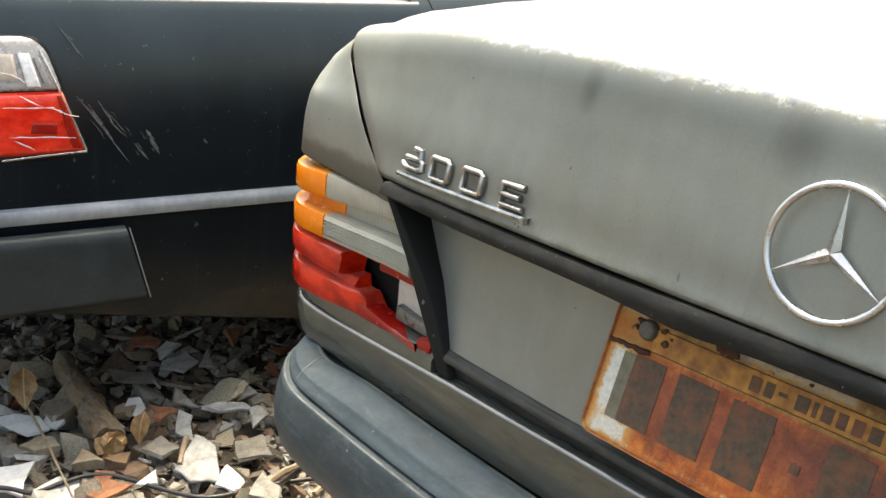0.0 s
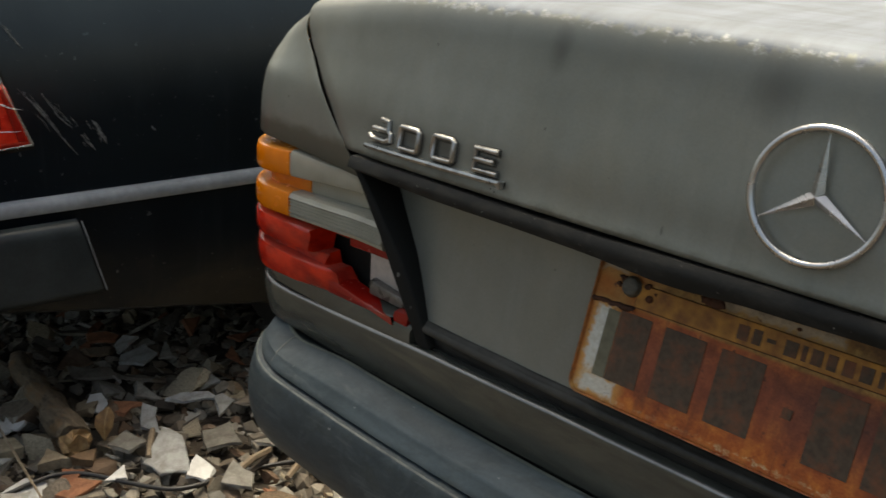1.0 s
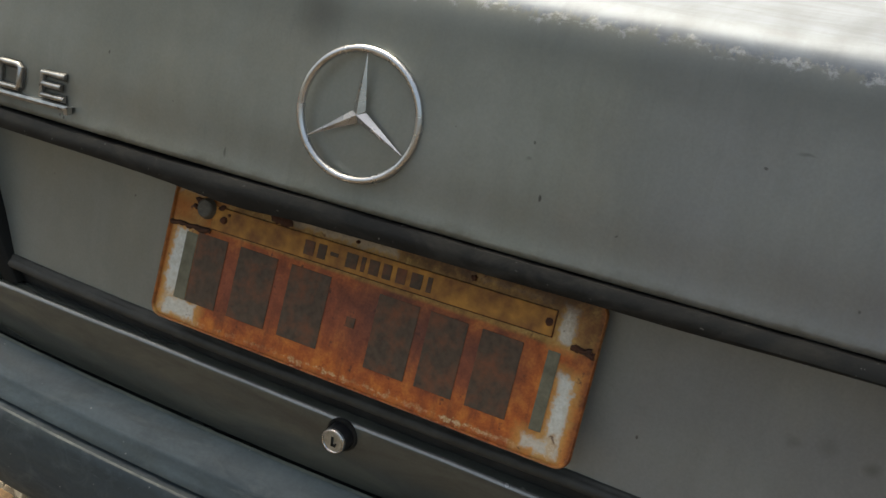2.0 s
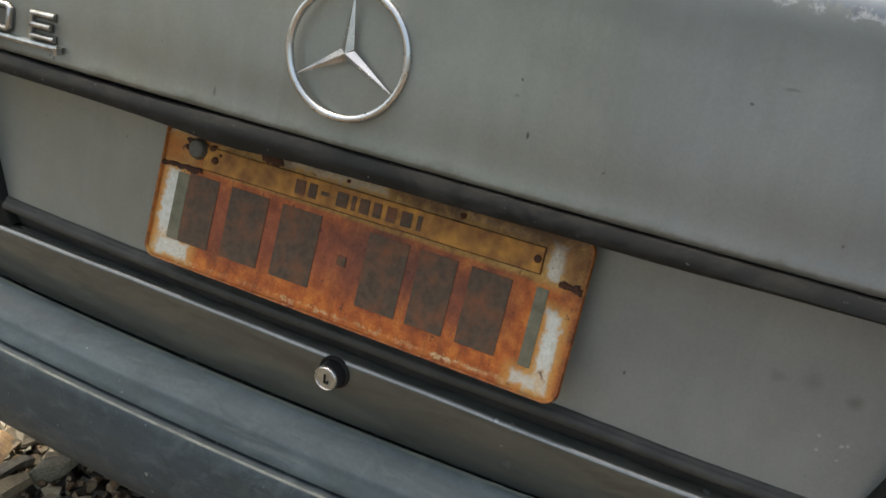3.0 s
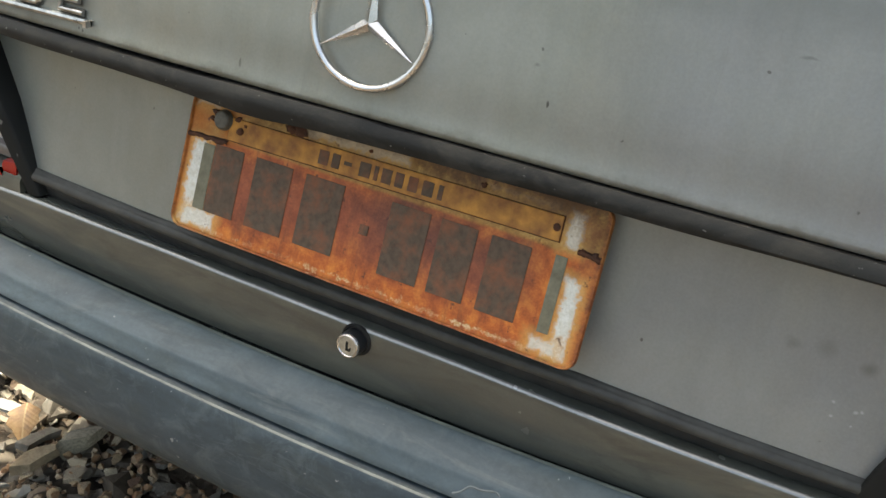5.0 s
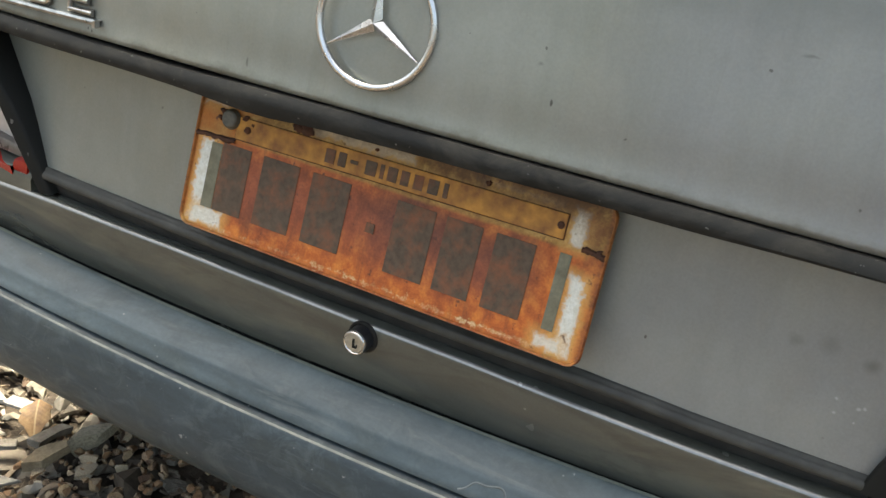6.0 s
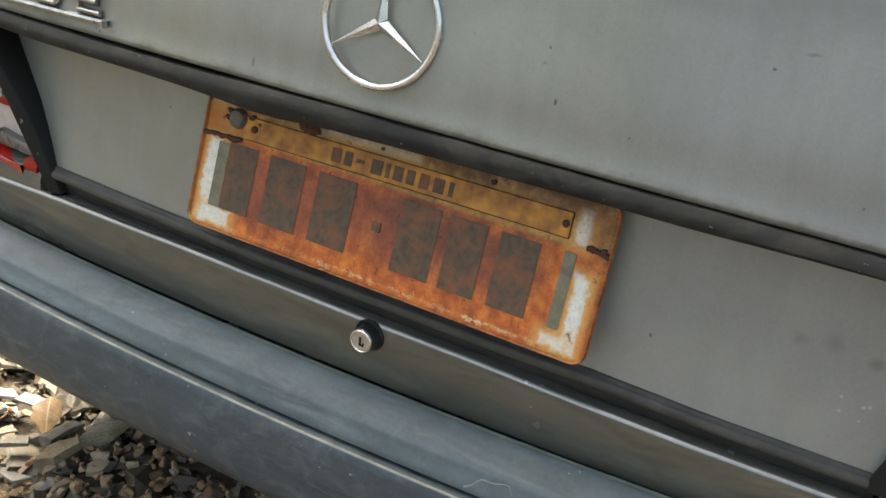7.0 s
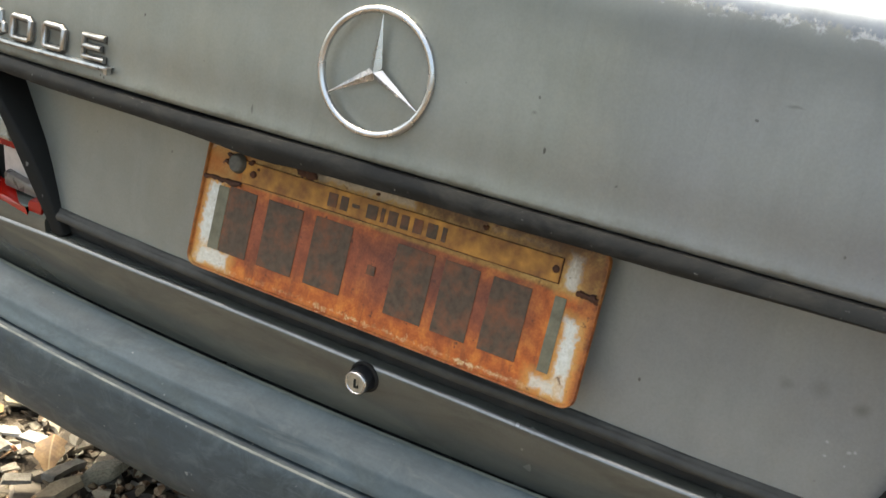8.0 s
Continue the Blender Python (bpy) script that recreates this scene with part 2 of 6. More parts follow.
M = {}
LID_SPOTS = [(-0.464, 0.840, 0.036, 0.022, 1.0, 0.5), (-0.418, 0.843, 0.034, 0.024, 1.0, 0.55), (-0.369, 0.844, 0.034, 0.024, 1.0, 0.55), (-0.312, 0.844, 0.036, 0.024, 1.0, 0.55), (-0.388, 0.824, 0.120, 0.010, 1.0, 0.45),
             (-0.303, 0.8224, 0.0016, 0.0020, 0.5, 0.9), (-0.2985, 0.822, 0.0016, 0.0020, 0.5, 0.9), (-0.254, 0.955, 0.016, 0.030, 1.0, 0.55), (-0.050, 0.955, 0.034, 0.040, 1.0, 0.55), (-0.119, 0.833, 0.0025, 0.008, 0.6, 0.5),
             (-0.404, 0.934, 0.0022, 0.0028, 0.5, 0.8), (-0.254, 0.886, 0.0018, 0.0022, 0.5, 0.8), (0.293, 0.9146, 0.0026, 0.0022, 0.5, 0.7),
             (0.316, 0.927, 0.009, 0.0014, 0.9, 0.4), (0.137, 0.8986, 0.0018, 0.0022, 0.5, 0.7), (0.136, 0.886, 0.005, 0.003, 1.0, 0.4), (0.149, 0.862, 0.0018, 0.0042, 0.6, 0.9)]
PALE_SPECKS = [(0.3848, 0.6841, 0.0016, 0.0016), (0.4005, 0.6803, 0.0026, 0.0022), (0.3856, 0.6735, 0.0018, 0.0018), (0.3997, 0.670, 0.0012, 0.0012), (0.4045, 0.6820, 0.0016, 0.0020)]
PANEL_SPOTS = [(0.347, 0.7196, 0.009, 0.007, 1.0, 0.28), (0.370, 0.722, 0.011, 0.010, 1.0, 0.24), (0.401, 0.715, 0.009, 0.008, 1.0, 0.42), (0.240, 0.688, 0.0018, 0.0025, 0.5, 0.8)]
M["paint"] = car_paint("faded_grey_paint", (0.200, 0.212, 0.187), (0.275, 0.289, 0.265), 0.35, (0.32, 0.46), (0.045, 0.043, 0.038), 0.76, 0, LID_SPOTS, True, streaks=0.18, chalk_and_sky=True)
M["panel"] = car_paint("sheltered_grey_paint", (0.238, 0.247, 0.223), (0.284, 0.294, 0.270), 0.35, (0.36, 0.48), (0.06, 0.055, 0.045), 0.76, 0, PANEL_SPOTS, streaks=0.16, chalk_and_sky=True, specks=PALE_SPECKS)
# lid grey darkened: the undercut panel's shade and ground reflections put into the colour
M["paint_low"] = car_paint("shaded_dusty_grey_paint", (0.078, 0.083, 0.072), (0.098, 0.102, 0.090), 0.3, (0.24, 0.28), (0.04, 0.038, 0.034), 0.80, 0.3, streaks=0.05, spec=0.45, smears_and_reflections=True)
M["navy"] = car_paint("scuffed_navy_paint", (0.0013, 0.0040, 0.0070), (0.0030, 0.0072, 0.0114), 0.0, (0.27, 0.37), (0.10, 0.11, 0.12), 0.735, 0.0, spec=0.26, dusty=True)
M["plastic"] = scuffed_plastic("faded_blue_grey_plastic", (0.058, 0.078, 0.088), (0.103, 0.132, 0.144))
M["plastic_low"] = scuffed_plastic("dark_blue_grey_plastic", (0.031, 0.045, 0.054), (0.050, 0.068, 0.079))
M["trim"] = car_paint("weathered_black_trim", (0.0066, 0.0070, 0.0068), (0.0155, 0.0160, 0.0148), 0.0, (0.5, 0.72), (0.16, 0.16, 0.15), 0.745, 0, streaks=0.0, spec=0.17)


def grip_mat():
    """Black plastic gone grey: dusty mottling, pale specks, fine relief."""
    m, nt, p = nodes_of("weathered_grip_plastic")
    v = coords(nt)
    dust, fine_ = noise_tex(nt, coords(nt, (26, 40, 60)), 1.0, 6, 0.7, 0.5), noise_tex(nt, v, 260, 3)
    c = ramp(nt, noise_tex(nt, v, 9, 4), [(0.3, (0.0070, 0.0072, 0.0068)), (0.7, (0.0150, 0.0152, 0.0140))])
    c = mix(nt, ramp(nt, dust, [(0.46, 0.0), (0.68, 0.55)]), c, (0.046, 0.044, 0.038))
    c = mix(nt, ramp(nt, noise_tex(nt, v, 240, 2, 0.5), [(0.72, 0.0), (0.76, 0.7)]), c, (0.19, 0.19, 0.175))
    lk(nt, c, p.inputs["Base Color"])
    lk(nt, ramp(nt, dust, [(0.4, 0.50), (0.7, 0.75)]), p.inputs["Roughness"])
    p.inputs["Specular IOR Level"].default_value = 0.20
    bump(nt, p, mix(nt, 0.5, dust, fine_), 0.35, 0.0012)
    return m


M["grip"] = grip_mat()
M["bumper_dark"] = simple("dull_dark_plastic", (0.014, 0.020, 0.024), (0.032, 0.042, 0.047), 9, (0.36, 0.55), 0, 150, 0.2, spec=0.32)
M["rubber"] = simple("black_rubber", (0.006, 0.006, 0.006), (0.026, 0.025, 0.023), 40, (0.6, 0.85), 0, 150, 0.4, spec=0.12)
M["inner"] = simple("dark_inner_metal", (0.006, 0.006, 0.006), (0.012, 0.011, 0.010), 5, (0.7, 0.85), spec=0.2)
M["chrome"] = simple("tarnished_chrome", (0.54, 0.53, 0.525), (0.72, 0.71, 0.705), 24, (0.20, 0.32), 1.0, 60, 0.03, 0.0003)
M["badge"] = simple("dull_grimy_chrome", (0.30, 0.295, 0.28), (0.60, 0.59, 0.57), 70, (0.26, 0.42), 1.0, 160, 0.10, 0.0004)
M["lip"] = simple("dusty_dark_rubber", (0.026, 0.026, 0.023), (0.066, 0.064, 0.056), 26, (0.45, 0.7), 0, 150, 0.4, spec=0.35)
M["gap_shade"] = simple("gap_shade_grey", (0.018, 0.0185, 0.019), (0.040, 0.040, 0.038), 30, (0.6, 0.8), 0, 150, 0.3, spec=0.3)
M["grime"] = simple("dark_grime", (0.034, 0.032, 0.026), (0.075, 0.072, 0.060), 60, (0.6, 0.8))
M["strip"] = simple("scuffed_grey_strip", (0.185, 0.210, 0.240), (0.325, 0.358, 0.395), 7, (0.3, 0.45), 0.1, 90, 0.1)
M["lock_black"] = simple("worn_black_barrel", (0.010, 0.0105, 0.012), (0.026, 0.027, 0.030), 60, (0.25, 0.4), 0.2, 250, 0.15)
M["lock_face"] = simple("dull_brassy_face", (0.30, 0.28, 0.23), (0.50, 0.47, 0.40), 160, (0.3, 0.5), 0.6, 500, 0.3, 0.0004)
M["scuff"] = simple("scuff_and_highlight", (0.060, 0.072, 0.072), (0.22, 0.235, 0.205), 34, (0.35, 0.5))
M["rubbed"] = simple("whitened_rub", (0.075, 0.092, 0.096), (0.145, 0.162, 0.165), 60, (0.45, 0.6))
M["lip_scuff"] = simple("rubbed_plastic_edge", (0.065, 0.080, 0.078), (0.165, 0.190, 0.155), 20, (0.4, 0.6), 0, 180, 0.2)
M["worn_lit_edge"] = simple("edge_highlight_paint", (0.19, 0.19, 0.18), (0.31, 0.31, 0.295), 9, (0.20, 0.28), 0.6, 200, 0.06)
M["soil"] = simple("rubble_strewn_soil", (0.024, 0.017, 0.011), (0.075, 0.056, 0.038), 9, (0.85, 0.95), 0, 60, 0.8, 0.01)
M["glass"] = simple("dark_car_glass", (0.01, 0.012, 0.013), (0.014, 0.016, 0.017), 3, (0.05, 0.1))
M["tyre"] = simple("worn_tyre_rubber", (0.012, 0.012, 0.012), (0.03, 0.028, 0.026), 14, (0.75, 0.9), 0, 120, 0.3)
M["alloy"] = simple("dull_alloy", (0.25, 0.25, 0.25), (0.4, 0.4, 0.39), 14, (0.35, 0.5), 0.8)
M["bark"] = bark_mat()
M["wood"] = simple("split_wood", (0.16, 0.080, 0.030), (0.50, 0.32, 0.15), 60, (0.7, 0.85), 0, 160, 0.5, 0.003)


def leaf_mat():
    """Dry leaf: ochre blade, darker blotches, paler midrib and slanting side veins."""
    m, nt, p = nodes_of("dry_leaf")
    v = coords(nt)
    xyz = nt.nodes.new("ShaderNodeSeparateXYZ")
    lk(nt, v, xyz.inputs[0])
    side = math_node(nt, "ABSOLUTE", xyz.outputs["Y"])
    rib = math_node(nt, "SINE", math_node(nt, "MULTIPLY", math_node(nt, "SUBTRACT", xyz.outputs["X"], side), 58.0))
    c = ramp(nt, noise_tex(nt, v, 4.0, 5, 0.65), [(0.32, (0.11, 0.053, 0.018)), (0.52, (0.225, 0.122, 0.044)), (0.70, (0.32, 0.195, 0.080))])
    c = mix(nt, ramp(nt, rib, [(0.86, 0.0), (0.97, 0.16)]), c, (0.20, 0.095, 0.035))
    c = mix(nt, ramp(nt, side, [(0.012, 0.6), (0.022, 0.0)]), c, (0.46, 0.32, 0.16))
    lk(nt, c, p.inputs["Base Color"])
    p.inputs["Roughness"].default_value = 0.6
    bump(nt, p, rib, 0.06, 0.006)
    return m


M["leaf"] = leaf_mat()
M["twig"] = simple("dry_twig", (0.16, 0.11, 0.07), (0.32, 0.25, 0.17), 40, (0.7, 0.9))
M["cable"] = simple("black_cable", (0.014, 0.013, 0.014), (0.03, 0.028, 0.028), 20, (0.4, 0.6))


def plastic_lens(name, col, rough=0.22, trans=0.35, deep=None, sky_gloss=None):
    """Tinted lamp plastic; the last tone is sky gloss painted onto its upward faces."""
    m, nt, p = nodes_of(name)
    v = coords(nt)
    n = noise_tex(nt, v, 30, 4)
    if deep:
        c = ramp(nt, noise_tex(nt, coords(nt, (22, 22, 40)), 1.0, 4, 0.6), [(0.36, deep), (0.62, col)])
    else:
        c = mix(nt, 0.5, col, ramp(nt, n, [(0.3, 0.6), (0.75, 1.0)]), "MULTIPLY")
    if sky_gloss:
        # pale gloss of the sky, put into the colour by the upward normal
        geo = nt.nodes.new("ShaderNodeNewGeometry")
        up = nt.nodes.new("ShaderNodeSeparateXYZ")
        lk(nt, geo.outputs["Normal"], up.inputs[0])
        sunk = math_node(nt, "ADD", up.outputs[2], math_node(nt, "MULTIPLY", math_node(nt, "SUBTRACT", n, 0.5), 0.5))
        c = mix(nt, ramp(nt, sunk, [(0.55, 0.0), (0.95, 0.38)]), c, sky_gloss)
    lk(nt, c, p.inputs["Base Color"])
    lk(nt, ramp(nt, noise_tex(nt, v, 80, 3), [(0.3, rough), (0.7, rough + 0.2)]), p.inputs["Roughness"])
    p.inputs["Transmission Weight"].default_value = trans
    p.inputs["IOR"].default_value = 1.45
    return m


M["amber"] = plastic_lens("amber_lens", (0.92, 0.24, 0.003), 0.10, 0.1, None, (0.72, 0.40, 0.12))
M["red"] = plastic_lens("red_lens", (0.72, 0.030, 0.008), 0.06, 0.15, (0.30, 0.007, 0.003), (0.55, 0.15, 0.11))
def fluted_lens():
    """Yellowed clear plastic with fine upright flutes."""
    m, nt, p = nodes_of("yellowed_clear_lens")
    v = coords(nt)
    c = ramp(nt, noise_tex(nt, v, 9, 3), [(0.3, (0.33, 0.315, 0.25)), (0.7, (0.49, 0.47, 0.39))])
    lk(nt, c, p.inputs["Base Color"])
    p.inputs["Roughness"].default_value = 0.12
    p.inputs["Transmission Weight"].default_value = 0.15
    w = nt.nodes.new("ShaderNodeTexWave")
    w.bands_direction = "X"
    w.inputs["Scale"].default_value = 55
    lk(nt, v, w.inputs["Vector"])
    bump(nt, p, w.outputs["Fac"], 0.35, 0.0010)
    return m


M["clear"] = fluted_lens()
M["white_lens"] = plastic_lens("scratched_clear_lens", (0.46, 0.44, 0.43), 0.16, 0.2)
M["dark_red"] = plastic_lens("shaded_red_lens", (0.32, 0.010, 0.006), 0.10, 0.1)
M["bulb_white"] = simple("silvered_reflector", (0.72, 0.71, 0.70), (0.85, 0.84, 0.83), 40, (0.2, 0.35), 0.1)
M["bulb_beige"] = simple("beige_reflector", (0.45, 0.38, 0.31), (0.55, 0.48, 0.41), 40, (0.3, 0.45), 0.1)
M["dull_shard"] = simple("dirty_lens_shard", (0.07, 0.062, 0.055), (0.15, 0.135, 0.12), 60, (0.2, 0.4))
M["bulb_grey"] = simple("grey_reflector", (0.22, 0.20, 0.20), (0.34, 0.32, 0.32), 60, (0.3, 0.45), 0.1)
M["bright_red"] = plastic_lens("scratched_red_lens", (0.88, 0.050, 0.022), 0.08, 0.1, (0.60, 0.014, 0.008))
M["reflector"] = simple("chalky_reflector", (0.44, 0.40, 0.38), (0.60, 0.56, 0.54), 12, (0.35, 0.5), 0.2)


def rubble_mat(name, stops, rough=0.8, scale=14.0, dirt=0.65):
    """Broken building rubble: each piece takes its own tone."""
    m, nt, p = nodes_of(name)
    v = coords(nt)
    info = nt.nodes.new("ShaderNodeObjectInfo")
    geo = nt.nodes.new("ShaderNodeNewGeometry")
    add = nt.nodes.new("ShaderNodeMath")
    add.operation = "ADD"
    lk(nt, info.outputs["Random"], add.inputs[0])
    lk(nt, geo.outputs["Random Per Island"], add.inputs[1])
    fr = nt.nodes.new("ShaderNodeMath")
    fr.operation = "FRACT"
    lk(nt, add.outputs[0], fr.inputs[0])
    c = ramp(nt, fr.outputs[0], stops)
    n1, n2 = noise_tex(nt, v, scale, 5, 0.65), noise_tex(nt, v, scale * 9, 3)
    c = mix(nt, dirt, c, ramp(nt, n1, [(0.36, (0.36, 0.32, 0.27)), (0.60, (1, 1, 1))]), "MULTIPLY")
    c = mix(nt, dirt * 0.77, c, ramp(nt, n2, [(0.3, 0.55), (0.7, 1.0)]), "MULTIPLY")
    lk(nt, c, p.inputs["Base Color"])
    p.inputs["Roughness"].default_value = rough
    bump(nt, p, mix(nt, 0.5, n1, n2), 0.5, 0.004)
    return m


RUB = [(0.0, (0.31, 0.285, 0.235)), (0.16, (0.115, 0.085, 0.058)), (0.30, (0.38, 0.36, 0.315)), (0.44, (0.066, 0.048, 0.032)),
       (0.58, (0.25, 0.22, 0.175)), (0.72, (0.17, 0.098, 0.055)), (0.84, (0.35, 0.325, 0.27)), (0.94, (0.058, 0.043, 0.030))]
M["rubble"] = rubble_mat("mixed_rubble", RUB)
M["bright_tile"] = rubble_mat("bright_tile_face", [(0.0, (0.54, 0.535, 0.52)), (1.0, (0.66, 0.655, 0.64))], 0.45, 24, 0.35)
M["beige_stone"] = rubble_mat("beige_stone", [(0.0, (0.36, 0.32, 0.235)), (1.0, (0.42, 0.375, 0.285))], 0.9, 22)
M["white_tile"] = rubble_mat("white_glazed_tile", [(0.0, (0.36, 0.34, 0.30)), (1.0, (0.50, 0.485, 0.45))], 0.45, 4)
M["terracotta"] = rubble_mat("terracotta", [(0.0, (0.25, 0.095, 0.045)), (1.0, (0.33, 0.14, 0.07))], 0.85)
M["tile_face"] = rubble_mat("pale_tile_face", [(0.0, (0.30, 0.298, 0.285)), (1.0, (0.43, 0.43, 0.42))], 0.6, 38)
M["cream_face"] = rubble_mat("cream_plaster_face", [(0.0, (0.21, 0.197, 0.170)), (0.5, (0.29, 0.276, 0.246)), (1.0, (0.175, 0.160, 0.134))], 0.85, 32)
M["clay_face"] = rubble_mat("red_clay_face", [(0.0, (0.25, 0.095, 0.045)), (1.0, (0.33, 0.14, 0.07))], 0.85, 30)
M["pebble"] = rubble_mat("brown_pebble", [(0.0, (0.26, 0.140, 0.068)), (0.2, (0.38, 0.28, 0.165)), (0.4, (0.135, 0.075, 0.044)), (0.6, (0.44, 0.36, 0.25)), (0.8, (0.32, 0.165, 0.075)), (1.0, (0.19, 0.135, 0.086))], 0.8, 9)
M["stone"] = rubble_mat("brown_stone", [(0.0, (0.26, 0.195, 0.120)), (0.25, (0.40, 0.345, 0.245)), (0.5, (0.20, 0.120, 0.065)), (0.75, (0.43, 0.385, 0.29)), (1.0, (0.17, 0.115, 0.070))], 0.9, 26)


# ================= mesh helpers =================
def part(name, bm, material, parent, label="", smooth=40, bevel=0.0, thick=0.0):
    me = bpy.data.meshes.new(name)
    bmesh.ops.recalc_face_normals(bm, faces=bm.faces)
    bm.to_mesh(me)
    bm.free()
    me.materials.append(material)
    ob = new(name, me)
    if smooth:
        for poly in me.polygons:
            poly.use_smooth = True
        me.set_sharp_from_angle(angle=radians(smooth))
    ob.parent = parent
    if thick:
        md = ob.modifiers.new("thickness", "SOLIDIFY")
        md.thickness, md.offset = thick, -1
        wn_ = ob.modifiers.new("normals", "WEIGHTED_NORMAL")
        wn_.keep_sharp = True
    if bevel:
        md = ob.modifiers.new("edge", "BEVEL")
        md.width, md.segments, md.limit_method, md.angle_limit = bevel, 2, "ANGLE", radians(35)
    if label:
        tagged(ob, label)
    return ob


def thing(name, label, category, group="", at=(0, 0, 0)):
    ob = new(name)
    ob.empty_display_size = 0.1
    ob.location = at
    return tagged(ob, label, category, group)


def outline(xs, R, bow=0.1, yend=1.0, flank=82.0, n_bow=24, n_arc=14, n_side=10):
    """Half plan of a car's rear, from the middle out: a bow, a corner arc, a flank. (x, y, nx, ny), normals outward."""
    pts = []
    for i in range(n_bow):
        x = xs * i / n_bow
        a = math.atan(2 * bow * x)
        pts.append((x, bow * x * x, math.sin(a), -math.cos(a)))
    a0 = math.atan(2 * bow * xs)
    cx, cy = xs - R * math.sin(a0), bow * xs * xs + R * math.cos(a0)
    for i in range(n_arc + 1):
        a = a0 + (radians(flank) - a0) * i / n_arc
        pts.append((cx + R * math.sin(a), cy - R * math.cos(a), math.sin(a), -math.cos(a)))
    x, y, nx, ny = pts[-1]
    L = (yend - y) / math.sin(radians(flank))
    for i in range(1, n_side + 1):
        d = L * i / n_side
        pts.append((x + d * math.cos(radians(flank)), y + d * math.sin(radians(flank)), nx, ny))
    return pts


def full(half):
    """Both sides of a half plan, from the left flank round to the right."""
    return [(-x, y, -nx, ny) for x, y, nx, ny in half[:0:-1]] + half


def cut_plan(plan, x0, x1, n=0):
    """The stretch of a full plan between two x, ends interpolated."""
    out = []

    def at(x):
        for a, b in zip(plan, plan[1:]):
            if a[0] <= x <= b[0] and b[0] > a[0]:
                f = (x - a[0]) / (b[0] - a[0])
                return tuple(p + (q - p) * f for p, q in zip(a, b))
        return plan[0] if x < plan[0][0] else plan[-1]
    out.append(at(x0))
    out += [p for p in plan if x0 + 1e-4 < p[0] < x1 - 1e-4]
    out.append(at(x1))
    return out


def sweep(bm, plan, profile, crown=None, closed=False, caps=True, inset=None):
    """Profile points (outward, z) carried along a plan."""
    rows = []
    for x, y, nx, ny in plan:
        row = []
        for d, z in profile:
            e = d - (inset(x) if inset else 0)
            px, py = x + nx * e, y + ny * e
            row.append(bm.verts.new((px, py, z + (crown(px, z) if crown else 0))))
        rows.append(row)
    k = len(profile)
    for a, b in zip(rows, rows[1:]):
        for j in range(k if closed else k - 1):
            bm.faces.new((a[j], a[(j + 1) % k], b[(j + 1) % k], b[j]))
    if closed and caps:
        bm.faces.new(rows[0])
        bm.faces.new(rows[-1][::-1])
    return rows


def box(bm, x0, x1, y0, y1, z0, z1, m=None):
    r = bmesh.ops.create_cube(bm, size=1)
    mm = Matrix.Translation(((x0 + x1) / 2, (y0 + y1) / 2, (z0 + z1) / 2)) @ Matrix.Diagonal((x1 - x0, y1 - y0, z1 - z0, 1))
    bmesh.ops.transform(bm, matrix=(m @ mm) if m else mm, verts=r["verts"])
    return r["verts"]


def cyl(bm, r0, r1, h, m, seg=32, caps=True):
    r = bmesh.ops.create_cone(bm, cap_ends=caps, segments=seg, radius1=r0, radius2=r1, depth=h)
    bmesh.ops.transform(bm, matrix=m, verts=r["verts"])
    return r["verts"]


def ring(bm, R, r, m, seg=64, tube=12, flat=1.0):
    vs = []
    for i in range(seg):
        a = math.tau * i / seg
        vs.append([bm.verts.new(m @ Vector(((R + r * math.cos(b)) * math.cos(a), r * flat * math.sin(b), (R + r * math.cos(b)) * math.sin(a))))
                   for b in (math.tau * j / tube for j in range(tube))])
    for i in range(seg):
        a, b = vs[i], vs[(i + 1) % seg]
        for j in range(tube):
            bm.faces.new((a[j], a[(j + 1) % tube], b[(j + 1) % tube], b[j]))


def loft(bm, sections, caps=True):
    rows = [[bm.verts.new(p) for p in s] for s in sections]
    k = len(rows[0])
    for a, b in zip(rows, rows[1:]):
        for j in range(k):
            bm.faces.new((a[j], a[(j + 1) % k], b[(j + 1) % k], b[j]))
    if caps:
        bm.faces.new(rows[0])
        bm.faces.new(rows[-1][::-1])


# ================= ground =================
def lay(x, y):
    """Height of the uneven rubble bed."""
    return 0.035 + 0.022 * noise.noise(Vector((x * 1.7, y * 1.7, 0))) + 0.012 * noise.noise(Vector((x * 6, y * 6, 3)))


def build_ground():
    def axis():
        near = [i * 0.05 for i in range(-60, 61)]
        far = [3.3, 4, 5, 7, 10, 16, 30, 60, 150, 500, 2000]
        return [-f for f in far[::-1]] + near + far
    xs = axis()
    vs = [(x - 0.8, y + 0.4, lay(x - 0.8, y + 0.4) if max(abs(x), abs(y)) < 20 else 0.03) for y in xs for x in xs]
    n = len(xs)
    fs = [(j * n + i, j * n + i + 1, (j + 1) * n + i + 1, (j + 1) * n + i) for j in range(n - 1) for i in range(n - 1)]
    me = bpy.data.meshes.new("ground")
    me.from_pydata(vs, [], fs)
    me.materials.append(M["soil"])
    for p in me.polygons:
        p.use_smooth = True
    tagged(new("ground", me), "dark soil strewn with building rubble", "ground", kind="structure")


build_ground()

# ================= grey saloon =================
HALF = outline(0.685, 0.09)
PLAN = full(HALF)


def shoulder(x):
    """How much lower the deck lies at its rounded sides."""
    f = min(1.0, max(0.0, (abs(x) - 0.42) / 0.26))
    return 0.015 * f * f * (3 - 2 * f)


